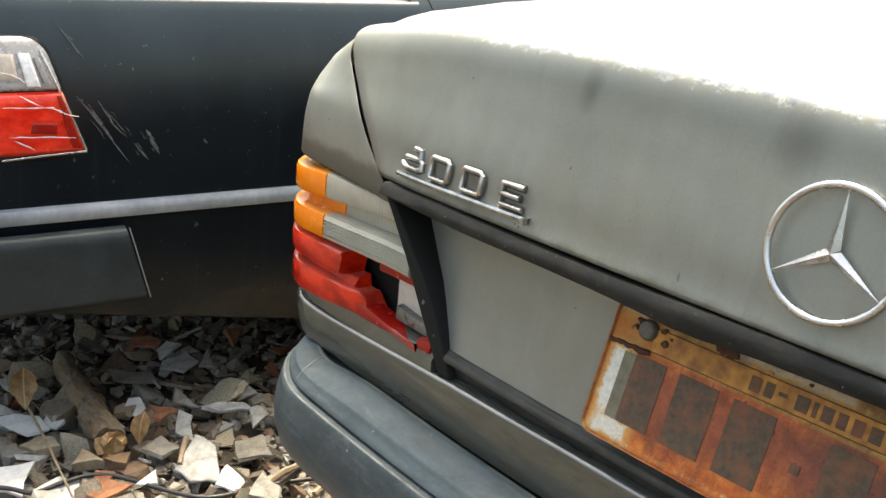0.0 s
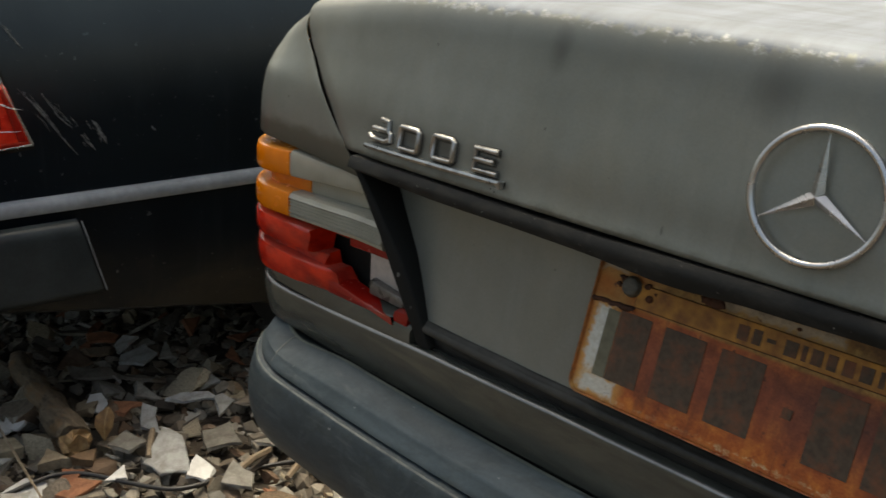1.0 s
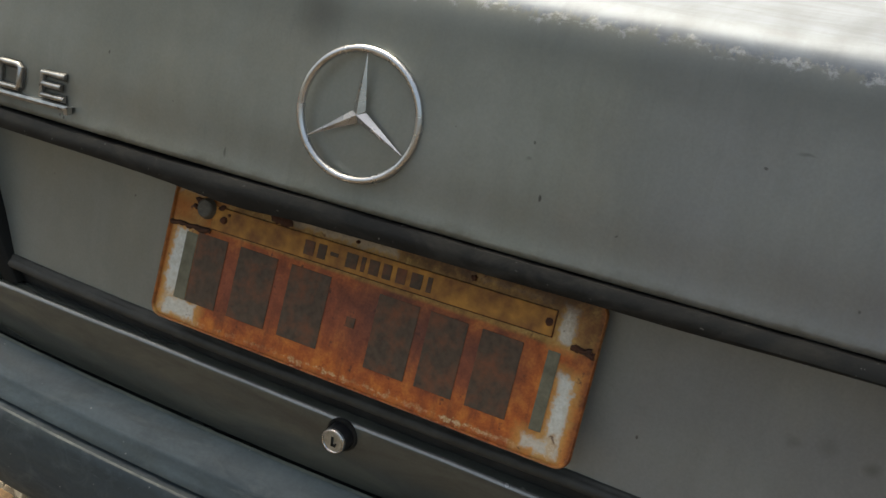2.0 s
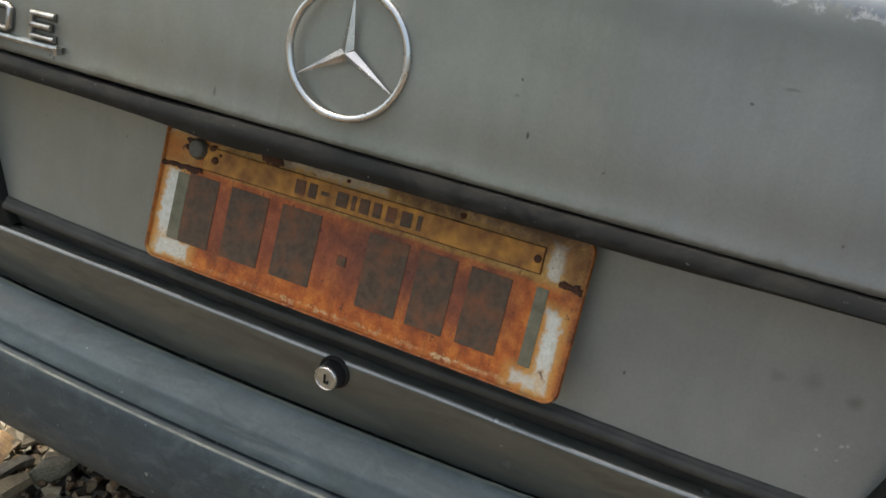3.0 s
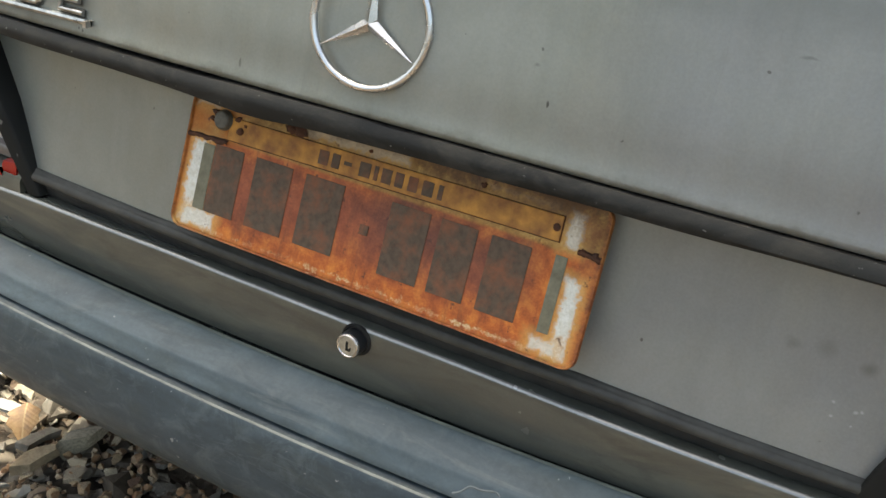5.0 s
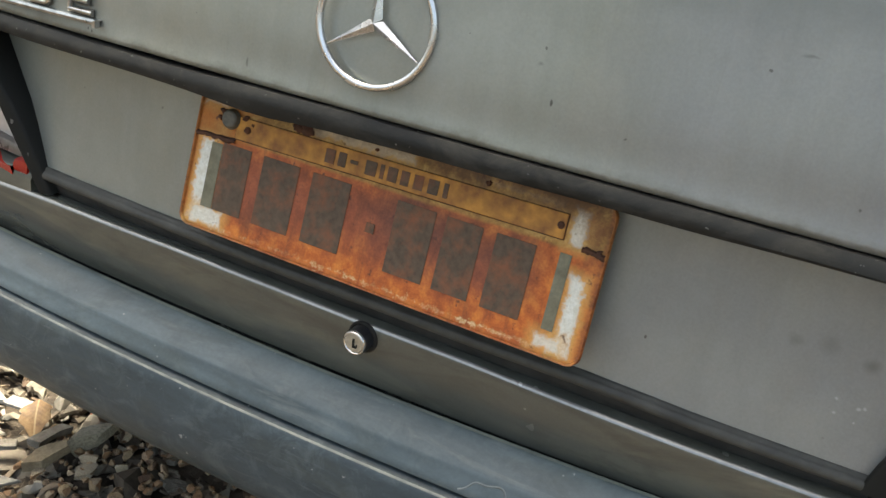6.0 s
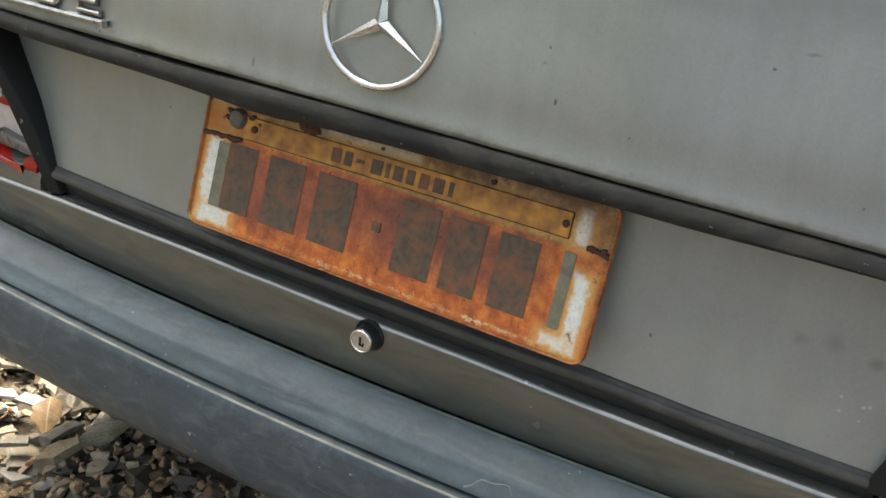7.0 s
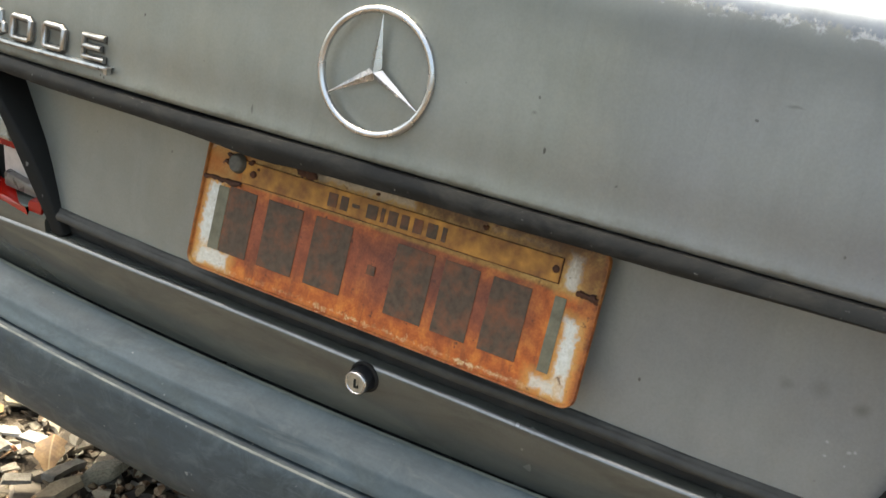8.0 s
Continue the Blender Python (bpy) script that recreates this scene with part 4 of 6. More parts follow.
def grey_saloon():
    car = thing("saloon_car", "abandoned grey saloon car with faded paint parked on rubble", "car")
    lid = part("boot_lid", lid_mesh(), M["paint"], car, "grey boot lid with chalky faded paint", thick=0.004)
    part("rear_wing", wing_mesh(-1), M["paint"], car, "faded grey rear wing", thick=0.0012)
    part("rear_wing", wing_mesh(1), M["paint"], car, "faded grey rear wing", thick=0.0012)

    for s in (-1, 1):
        part("seam_channel", seam_channel(s, False), M["inner"], car, "dark gap seal beside the boot lid")
        part("seam_channel", seam_channel(s, True), M["paint"], car, "painted gutter along the boot lid")

    # dark inside behind the gaps
    bm = bmesh.new()
    sweep(bm, PLAN, [(-0.045, 0.44), (-0.045, 0.80), (-0.03, 0.90), (-0.05, 0.94)], crown)
    part("inner_body", bm, M["inner"], car, "dark inner bodywork")
    bm = bmesh.new()
    box(bm, -0.70, 0.70, 0.20, 4.4, 0.36, 0.39)
    part("floor_pan", bm, M["inner"], car, "dark underside")

    # recessed plate panel
    bm = bmesh.new()
    n, k = 40, 8
    g = [[None] * (k + 1) for _ in range(n + 1)]
    for i in range(n + 1):
        for j in range(k + 1):
            z = 0.612 + (0.812 - 0.612) * j / k
            x = (2 * i / n - 1) * (recess_half(z) + 0.01)
            z = max(z, 0.643 + float(np.interp(x, *LIP)) + 0.0001 * j)
            g[i][j] = bm.verts.new((x, panel_y(x, z), z))
    for i in range(n):
        for j in range(k):
            bm.faces.new((g[i][j], g[i + 1][j], g[i + 1][j + 1], g[i][j + 1]))
    part("plate_panel", bm, M["panel"], lid, "recessed grey panel behind the plate", thick=0.003)

    # grip strip over the recess
    strip_plan = cut_plan(PLAN, -0.500, 0.500)
    bm = bmesh.new()
    sweep(bm, strip_plan, [(-0.03, 0.806), (0.012, 0.800), (0.026, 0.797), (0.0335, 0.799), (0.0355, 0.806), (0.034, 0.812), (0.030, 0.8165),
                           (0.020, 0.8172), (-0.03, 0.815)], lambda x, z: -0.03 * x * x + (0.005 * max(0.0, (-x - 0.28) / 0.22) ** 1.5 + 0.0055 * max(0.0, x) / 0.45 - 0.005 * math.exp(-((x + 0.10) / 0.05) ** 2) + 0.0014 * noise.noise(Vector((x * 9, 0, 5))) if z < 0.805 else 0.0012 * noise.noise(Vector((x * 12, 0, 1))) - 0.0025 * math.exp(-((x + 0.22) / 0.13) ** 2)), closed=True)
    part("grip_strip", bm, M["grip"], lid, "weathered black plastic grip strip")

    # slanted side trims of the recess
    for s in (-1, 1):
        bm = bmesh.new()
        rows = []
        for j in range(9):
            z = 0.6225 + (0.803 - 0.6225) * j / 8
            xo, xi = float(np.interp(z, *TRIM_OUT)), float(np.interp(z, *TRIM_IN))
            if s > 0:
                xo, xi = xo + 0.040, xi + 0.016
            yo = 0.002 + (0.80 - z) * 0.07
            rows.append([bm.verts.new(p) for p in ((s * (xo + 0.002), yo + 0.04, z), (s * xo, yo + 0.001, z), (s * (xo - 0.003), yo - 0.002, z), (s * (xi + 0.003), yo - 0.001, z),
                                                   (s * xi, yo + 0.002, z), (s * (xi + 0.004), yo + 0.05, z))])
        for a, b in zip(rows, rows[1:]):
            for j in range(6):
                q = (j + 1) % 6
                bm.faces.new((a[j], a[q], b[q], b[j]))
        bm.faces.new(rows[0])
        bm.faces.new(rows[-1][::-1])
        part("side_trim", bm, M["trim"], lid, "black slanted plastic trim", smooth=50)

    # grimy lip along the foot of the panel
    bm = bmesh.new()
    seal_plan = [(x, panel_y(x, 0.645), nx, ny) for x, y, nx, ny in cut_plan(PLAN, -0.412, 0.424)]
    sweep(bm, seal_plan, [(-0.006, 0.6492), (0.0012, 0.6496), (0.0034, 0.6486), (0.0042, 0.6472), (0.0056, 0.6470), (0.0078, 0.6452), (0.0090, 0.6420), (0.0084, 0.6390), (0.0050, 0.6374), (-0.006, 0.6376)],
          lambda x, z: float(np.interp(x, *LIP)) + 0.0006 * noise.noise(Vector((x * 22, z * 90, 2))), closed=True)
    part("seal", bm, M["lip"], lid, "grimy dark rubber lip under the panel", smooth=60)
    # added filler: dark grey standing for the shade inside the gap
    bm = bmesh.new()
    sweep(bm, seal_plan, [(-0.008, 0.641), (-0.0045, 0.638), (-0.0035, 0.632), (-0.0050, 0.624), (-0.010, 0.616)], lambda x, z: float(np.interp(x, *LIP)))
    part("gap_filler", bm, M["gap_shade"], lid, "added dark grey strip painted as the gap's shade")

    # ledge below with the lock
    bm = bmesh.new()
    sweep(bm, PLAN, [(-0.060, 0.575), (-0.030, 0.590), (-0.0150, 0.6150), (-0.0135, 0.6212), (-0.0115, 0.6226), (0.0, 0.6224), (0.0026, 0.6221), (0.0046, 0.6211), (0.0057, 0.6192), (0.0061, 0.616), (0.0060, 0.610),
                     (0.0055, 0.595), (0.0030, 0.575), (0.0, 0.560), (-0.012, 0.552), (-0.03, 0.50), (-0.03, 0.45)], ledge_fall)
    rear_panel = part("rear_panel", bm, M["paint_low"], car, "dusty brownish-grey rear panel darkened for its shade", thick=0.003)
    # thin pale strip: the ledge's sky highlight put into its colour
    bm = bmesh.new()
    sweep(bm, PLAN, [(0.0030, 0.6222), (0.0044, 0.6216), (0.0054, 0.6205), (0.0059, 0.6196)], ledge_fall)
    part("worn_lit_edge", bm, M["worn_lit_edge"], rear_panel, "bright highlight painted along the ledge")
    m = Matrix.Translation((0, 0, 0.6098)) @ pose(0, 0, 0, 90, 0, 0)
    bm = bmesh.new()
    cyl(bm, 0.0118, 0.0114, 0.020, m @ Matrix.Translation((0, 0, 0.009)), 36)
    lock = part("lock_barrel", bm, M["lock_black"], car, "black lock barrel", bevel=0.0012)
    bm = bmesh.new()
    ring(bm, 0.0128, 0.0022, Matrix.Translation((0, -0.0058, 0.6098)), 40, 10)
    part("lock_grommet", bm, M["rubber"], lock, "dark rubber ring round the lock")
    bm = bmesh.new()
    ring(bm, 0.0100, 0.0013, Matrix.Translation((0, -0.0192, 0.6098)), 40, 10, 1.6)
    part("lock_rim", bm, M["chrome"], lock, "worn chrome rim")
    bm = bmesh.new()
    cyl(bm, 0.0094, 0.0090, 0.003, m @ Matrix.Translation((0, 0, 0.0192)), 36)
    part("lock_face", bm, M["lock_face"], lock, "dull brassy lock face", bevel=0.0006)
    bm = bmesh.new()
    box(bm, -0.0013, 0.0007, -0.0216, -0.0200, 0.6056, 0.6142)
    box(bm, -0.0013, 0.0030, -0.0216, -0.0200, 0.6056, 0.6076)
    box(bm, 0.0024, 0.0036, -0.0214, -0.0200, 0.6066, 0.6092)
    part("keyhole", bm, M["rubber"], lock, "dark keyhole", smooth=0)

    # bumper
    bplan = full(outline(0.59, 0.12, 0.1, 1.0, 83.0))
    bm = bmesh.new()
    upper = [(-0.02, 0.540, 0.8), (0.0045, 0.5520, 0.8), (0.0070, 0.5600, 0.82), (0.0110, 0.5635, 0.83), (0.018, 0.5625, 0.85), (0.030, 0.5565, 0.9), (0.0430, 0.5480, 0.96), (0.0448, 0.5462, 0.97), (0.0452, 0.5442, 0.98),
             (0.0510, 0.5358, 1), (0.0530, 0.5325, 1), (0.0533, 0.5290, 1), (0.050, 0.5272, 1), (0.030, 0.5270, 1), (0.030, 0.515, 1)]

    def lip_fall(x, z):
        f = min(1.0, max(0.0, (abs(x) - 0.58) / 0.14))
        return -0.010 * f * f * (3 - 2 * f) * min(1.0, max(0.0, (z - 0.535) / 0.028))
    rows = []
    for (ax, ay, anx, any_), (bx, by, bnx, bny) in zip(PLAN, bplan):
        if ay > 0.75:
            continue
        rows.append([bm.verts.new((ax + anx * d + (bx + bnx * d - ax - anx * d) * w, ay + any_ * d + (by + bny * d - ay - any_ * d) * w, z + lip_fall(ax, z))) for d, z, w in upper])
    grid_faces(bm, rows)
    k = min(range(len(rows)), key=lambda i: abs(rows[i][6].co.x + 0.622) + (1 if rows[i][6].co.y > 0.1 else 0))
    joint = bmesh.new()
    line = [v.co.copy() + Vector((-0.0002, -0.0004, 0.0005)) for v in rows[k][3:12]]
    grid_faces(joint, [[joint.verts.new(p + Vector((o, 0, 0))) for o in (-0.0009, 0.0009)] for p in line])
    lip_rows = bmesh.new()
    lip_line = [(0.0072, 0.5612, 0.82), (0.0088, 0.5634, 0.826), (0.0112, 0.56425, 0.83), (0.0140, 0.5640, 0.84)]
    grid_faces(lip_rows, [[lip_rows.verts.new((ax + anx * d + (bx + bnx * d - ax - anx * d) * w, ay + any_ * d + (by + bny * d - ay - any_ * d) * w, z + lip_fall(ax, z) + 0.0002)) for d, z, w in lip_line]
                          for (ax, ay, anx, any_), (bx, by, bnx, bny) in zip(PLAN, bplan) if ay <= 0.75])
    bump_top = part("bumper", bm, M["plastic"], car, "faded blue-grey plastic bumper")
    part("worn_lit_edge", lip_rows, M["lip_scuff"], bump_top, "rubbed greenish upper edge")
    part("joint_line", joint, M["scuff"], bump_top, "pale moulding line", thick=0.0008)
    bm = bmesh.new()
    sweep(bm, [p for p in bplan if p[1] < 0.75], [(0.030, 0.5262), (0.0540, 0.5253), (0.0588, 0.5239), (0.0613, 0.5212), (0.0632, 0.515), (0.067, 0.500), (0.0700, 0.480), (0.0685, 0.460), (0.0635, 0.444),
                      (0.055, 0.433), (0.043, 0.427), (-0.02, 0.426)])
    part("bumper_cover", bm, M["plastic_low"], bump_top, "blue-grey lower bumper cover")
    # rubbed rim of the cover, with its highlight put into the pale colour
    bm = bmesh.new()
    sweep(bm, [p for p in bplan if p[1] < 0.75], [(0.0580, 0.5245), (0.0592, 0.5240), (0.0600, 0.5232)])
    part("worn_lit_edge", bm, M["scuff"], bump_top, "pale rubbed edge, its highlight painted in")

    # a wavy pale mark rubbed into the bumper
    bm = bmesh.new()
    wave = smooth_line([(0.1283, -0.0512, 0.5328), (0.1344, -0.0493, 0.5356), (0.1410, -0.0452, 0.5413), (0.1502, -0.0447, 0.5417), (0.1564, -0.0437, 0.5428), (0.1610, -0.0430, 0.5440), (0.1657, -0.0433, 0.5433), (0.1696, -0.0462, 0.5386)], 5)
    rows = []
    for i, q in enumerate(wave):
        d = (wave[min(i + 1, len(wave) - 1)] - wave[max(i - 1, 0)]).normalized()
        side = d.cross(Vector((0.03, -0.82, 0.57))) * 0.0010
        rows.append([bm.verts.new(q + side * k + Vector((0, -0.82, 0.57)) * h) for k, h in ((-1, 0.0002), (0, 0.0007), (1, 0.0002))])
    grid_faces(bm, rows)
    part("scuff_mark", bm, M["rubbed"], bump_top, "wavy pale scuff mark")

    # emblem: ring with three blades
    em = Matrix.Translation((0.0, lid_y(0, 0.889) - 0.005, 0.889)) @ pose(0, 0, 0, -9.5, 0, 5)
    bm = bmesh.new()
    ring(bm, 0.0486, 0.0030, em, flat=1.2)
    part("emblem_ring", bm, M["chrome"], lid, "tarnished chrome ring emblem")
    for k in range(3):
        bm = bmesh.new()
        a = radians(90 + 120 * k)
        t, n_ = Vector((math.cos(a), 0, math.sin(a))), Vector((-math.sin(a), 0, math.cos(a)))
        o = [Vector((0, -0.0050, 0)), t * 0.0470 + Vector((0, -0.001, 0)), t * 0.0036 + n_ * 0.0050 + Vector((0, -0.0002, 0)), t * 0.0036 - n_ * 0.0050 + Vector((0, -0.0002, 0))]
        v = [bm.verts.new(em @ p) for p in o]
        bm.faces.new((v[0], v[2], v[1]))
        bm.faces.new((v[0], v[1], v[3]))
        bm.faces.new((v[1], v[2], v[3]))
        bm.faces.new((v[0], v[3], v[2]))
        part("emblem_blade", bm, M["chrome"], lid, "chrome blade inside the ring", smooth=0)

    # model badge: three figures and a letter over a bar, the first figure broken
    def on_lid(x, z):
        return Matrix.Translation((x, lid_y(x, z) - 0.001, z)) @ pose(0, 0, 0, -8, 0, math.degrees(math.atan(0.2 * x)))
    def base(x):
        return 0.8305 + 0.034 * (x + 0.43)
    glyph = {
        "3": [[(0.012, 0.0235), (0.020, 0.0225), (0.020, 0.013), (0.023, 0.011), (0.023, 0.003)], [(0.004, 0.0135), (0.020, 0.0135)],
              [(0.0, 0.0065), (0.004, 0.003), (0.018, 0.003), (0.023, 0.006)]],
        "0": [[(0.0016, 0.0208), (0.0, 0.0195), (0.0, 0.0030), (0.0020, 0.0012), (0.0162, 0.0012), (0.0178, 0.0026), (0.0180, 0.0185), (0.0160, 0.0204), (0.0012, 0.0208)]],
        "E": [[(0.021, 0.0225), (0.0, 0.0225), (0.0, 0.0015), (0.022, 0.0015)], [(0.0, 0.012), (0.018, 0.012)]],
    }
    bm = bmesh.new()
    seg = 12
    pts = [(-0.486 + 0.199 * i / seg) for i in range(seg + 1)]
    prev = None
    for x in pts:
        m = on_lid(x, base(x) - 0.0052)
        row = [bm.verts.new(m @ Vector(p)) for p in ((0, 0.001, -0.0030), (0, -0.0032, -0.0026), (0, -0.0042, -0.0004), (0, -0.0034, 0.0020), (0, 0.001, 0.0024))]
        if prev:
            for j in range(4):
                bm.faces.new((prev[j], prev[j + 1], row[j + 1], row[j]))
        prev = row
    box(bm, -0.2905, -0.2868, -0.0255, -0.0195, base(-0.29) - 0.0084, base(-0.29) - 0.0026)
    part("badge_underline", bm, M["badge"], lid, "tarnished chrome badge bar")
    for ch, x, wide, tall in (("3", -0.481, 1.45, 1.02), ("0", -0.4325, 1.55, 1.08), ("0", -0.3835, 1.55, 1.08), ("E", -0.3265, 1.35, 0.94)):
        bm = bmesh.new()
        for line in glyph[ch]:
            stroke(bm, [(px * wide, pz * tall + 0.034 * px * wide) for px, pz in line], 0.0056, 0.0046, on_lid(x, base(x)))
        part("badge_figure", bm, M["badge"], lid, "broken chrome figure" if ch == "3" else "tarnished chrome character")
        bm = bmesh.new()
        for line in glyph[ch]:
            stroke(bm, [(px * wide + 0.0005, pz * tall - 0.0005 + 0.034 * px * wide) for px, pz in line], 0.0080, 0.0006, on_lid(x, base(x)))
        part("grime_edge", bm, M["grime"], lid, "dark grime round the character")

    # lamps
    tail_lamp(car, -1, True)
    tail_lamp(car, 1, False)
    flank_panels(car, M["paint"], 0.20, "faded grey side panel")
    front_body(car, M["paint"])
    return car


car = grey_saloon()


# ================= rusty plate =================
def soft_box(nt, xs, zs, cx, cz, hx, hz, wob, soft):
    """1 inside a rough-edged box on the plate, 0 outside; wob is a signed waviness in metres."""
    dx = math_node(nt, "SUBTRACT", math_node(nt, "ABSOLUTE", math_node(nt, "SUBTRACT", xs, cx)), hx)
    dz = math_node(nt, "SUBTRACT", math_node(nt, "ABSOLUTE", math_node(nt, "SUBTRACT", zs, cz)), hz)
    d = math_node(nt, "ADD", math_node(nt, "MAXIMUM", dx, dz), wob)
    m = nt.nodes.new("ShaderNodeMapRange")
    m.interpolation_type = "SMOOTHSTEP"
    m.inputs["From Min"].default_value, m.inputs["From Max"].default_value = soft, -soft
    lk(nt, d, m.inputs["Value"])
    return m.outputs["Result"]


def rusty_plate_mat():
    """Enamelled tin, rusted through: dull brown-red field, orange rims, ochre head, islands of pale enamel."""
    m, nt, p = nodes_of("rusted_plate_enamel")
    v = coords(nt)
    xyz = nt.nodes.new("ShaderNodeSeparateXYZ")
    lk(nt, v, xyz.inputs[0])
    xs, zs = xyz.outputs["X"], xyz.outputs["Z"]
    big, mid, fine_, grit = noise_tex(nt, v, 16, 5, 0.6, 0.4), noise_tex(nt, v, 60, 5, 0.65), noise_tex(nt, v, 170, 4, 0.65), noise_tex(nt, v, 480, 2)
    runs = noise_tex(nt, coords(nt, (60, 30, 11)), 1.0, 5, 0.65, 0.4)

    def wave(tex, size):
        return math_node(nt, "MULTIPLY", math_node(nt, "SUBTRACT", tex, 0.5), size)
    wob = math_node(nt, "ADD", wave(big, 0.05), wave(mid, 0.03))
    crisp = math_node(nt, "ADD", wave(mid, 0.016), wave(fine_, 0.012))
    orange = ramp(nt, mid, [(0.30, (0.27, 0.054, 0.009)), (0.50, (0.46, 0.108, 0.013)), (0.70, (0.62, 0.20, 0.030))])
    brown = ramp(nt, mix(nt, 0.5, mid, big), [(0.32, (0.125, 0.031, 0.014)), (0.50, (0.240, 0.056, 0.020)), (0.66, (0.35, 0.088, 0.027))])
    c = mix(nt, soft_box(nt, xs, zs, -0.012, -0.012, 0.142, 0.030, wob, 0.022), orange, brown)
    c = mix(nt, math_node(nt, "MULTIPLY", soft_box(nt, xs, zs, 0.075, 0.004, 0.075, 0.026, wob, 0.022), 0.6), c, (0.075, 0.027, 0.018))
    c = mix(nt, ramp(nt, runs, [(0.56, 0.0), (0.70, 0.6)]), c, (0.10, 0.030, 0.012))
    # ochre head above the crease
    ochre = ramp(nt, mix(nt, 0.5, mid, fine_), [(0.34, (0.16, 0.072, 0.018)), (0.52, (0.33, 0.175, 0.040)), (0.66, (0.50, 0.31, 0.085))])
    c = mix(nt, soft_box(nt, xs, zs, 0.0, 0.060, 0.30, 0.0375, wave(mid, 0.006), 0.002), c, ochre)
    c = mix(nt, math_node(nt, "MULTIPLY", soft_box(nt, xs, zs, -0.175, 0.036, 0.030, 0.016, wob, 0.014), 0.8), c, (0.44, 0.135, 0.016))
    # islands of enamel with a yellow fringe
    for cx, cz, hx, hz, amount in ((-0.1850, -0.020, 0.0090, 0.036, 1.0), (-0.172, -0.052, 0.018, 0.0075, 0.9), (0.1855, -0.028, 0.0070, 0.031, 1.0), (0.172, -0.054, 0.012, 0.005, 0.8),
                                   (0.176, 0.040, 0.0065, 0.014, 0.8), (-0.184, 0.056, 0.012, 0.006, 0.6), (-0.035, 0.0535, 0.060, 0.004, 0.45), (0.120, 0.0545, 0.04, 0.002, 0.15)):
        fringe = soft_box(nt, xs, zs, cx, cz, hx + 0.005, hz + 0.006, crisp, 0.005)
        c = mix(nt, math_node(nt, "MULTIPLY", fringe, 0.8 * amount), c, ramp(nt, fine_, [(0.35, (0.46, 0.20, 0.035)), (0.65, (0.62, 0.38, 0.12))]))
        island = soft_box(nt, xs, zs, cx, cz, hx - 0.001, hz, crisp, 0.0022)
        c = mix(nt, math_node(nt, "MULTIPLY", island, 0.95 * amount), c, ramp(nt, fine_, [(0.35, (0.54, 0.53, 0.44)), (0.62, (0.66, 0.67, 0.62))]))
    # paint flakes left along the foot
    foot = soft_box(nt, xs, zs, 0.0, -0.0590, 0.185, 0.0006, math_node(nt, "ADD", wave(fine_, 0.020), wave(mid, 0.012)), 0.0012)
    c = mix(nt, math_node(nt, "MULTIPLY", foot, ramp(nt, big, [(0.42, 0.1), (0.60, 0.8)])), c, ramp(nt, grit, [(0.4, (0.50, 0.29, 0.10)), (0.6, (0.66, 0.52, 0.32))]))
    c = mix(nt, math_node(nt, "MULTIPLY", soft_box(nt, xs, zs, 0.130, 0.060, 0.085, 0.010, wob, 0.012), 0.7), c, (0.105, 0.040, 0.014))
    c = mix(nt, math_node(nt, "MULTIPLY", soft_box(nt, xs, zs, 0.192, 0.030, 0.010, 0.022, wob, 0.010), 0.7), c, (0.17, 0.055, 0.015))
    # dark rusted rim, eaten unevenly
    inside = soft_box(nt, xs, zs, 0.0, 0.0, 0.1985, 0.0625, math_node(nt, "ADD", wave(fine_, 0.010), wave(mid, 0.008)), 0.0022)
    rimmed = ramp(nt, inside, [(0.0, 0.75), (1.0, 0.0)])
    c = mix(nt, rimmed, c, ramp(nt, mid, [(0.38, (0.10, 0.030, 0.010)), (0.62, (0.36, 0.115, 0.022))]))
    # near-black brown towards the top edge, rust pits
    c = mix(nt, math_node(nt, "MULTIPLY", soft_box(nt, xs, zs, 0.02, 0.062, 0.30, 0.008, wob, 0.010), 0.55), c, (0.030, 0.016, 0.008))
    c = mix(nt, ramp(nt, noise_tex(nt, v, 95, 3, 0.6), [(0.64, 0.0), (0.70, 0.8)]), c, (0.070, 0.022, 0.010))
    c = mix(nt, 0.35, c, ramp(nt, grit, [(0.3, 0.55), (0.7, 1.0)]), "MULTIPLY")
    lk(nt, c, p.inputs["Base Color"])
    lk(nt, ramp(nt, mid, [(0.3, 0.75), (0.7, 0.48)]), p.inputs["Roughness"])
    bump(nt, p, mix(nt, 0.5, mid, fine_), 0.55, 0.0012)
    return m


M["plate"] = rusty_plate_mat()
def worn_ink():
    """Grey lettering paint, half eaten by rust."""
    m, nt, p = nodes_of("worn_grey_ink")
    v = coords(nt)
    n1, n2 = noise_tex(nt, v, 45, 5, 0.65), noise_tex(nt, v, 160, 4)
    ink = ramp(nt, n2, [(0.3, (0.048, 0.033, 0.020)), (0.7, (0.086, 0.062, 0.040))])
    c = mix(nt, ramp(nt, n1, [(0.46, 0.04), (0.70, 0.6)]), ink, (0.24, 0.072, 0.024))
    lk(nt, c, p.inputs["Base Color"])
    p.inputs["Roughness"].default_value = 0.75
    bump(nt, p, n2, 0.4, 0.0006)
    return m


M["plate_ink"] = worn_ink()
M["plate_rust"] = simple("dark_rust", (0.03, 0.012, 0.007), (0.10, 0.035, 0.014), 60, (0.8, 0.95), 0, 300, 0.6)
M["plate_bolt"] = simple("corroded_zinc", (0.07, 0.064, 0.052), (0.14, 0.132, 0.112), 90, (0.5, 0.7), 0.3, 300, 0.6)
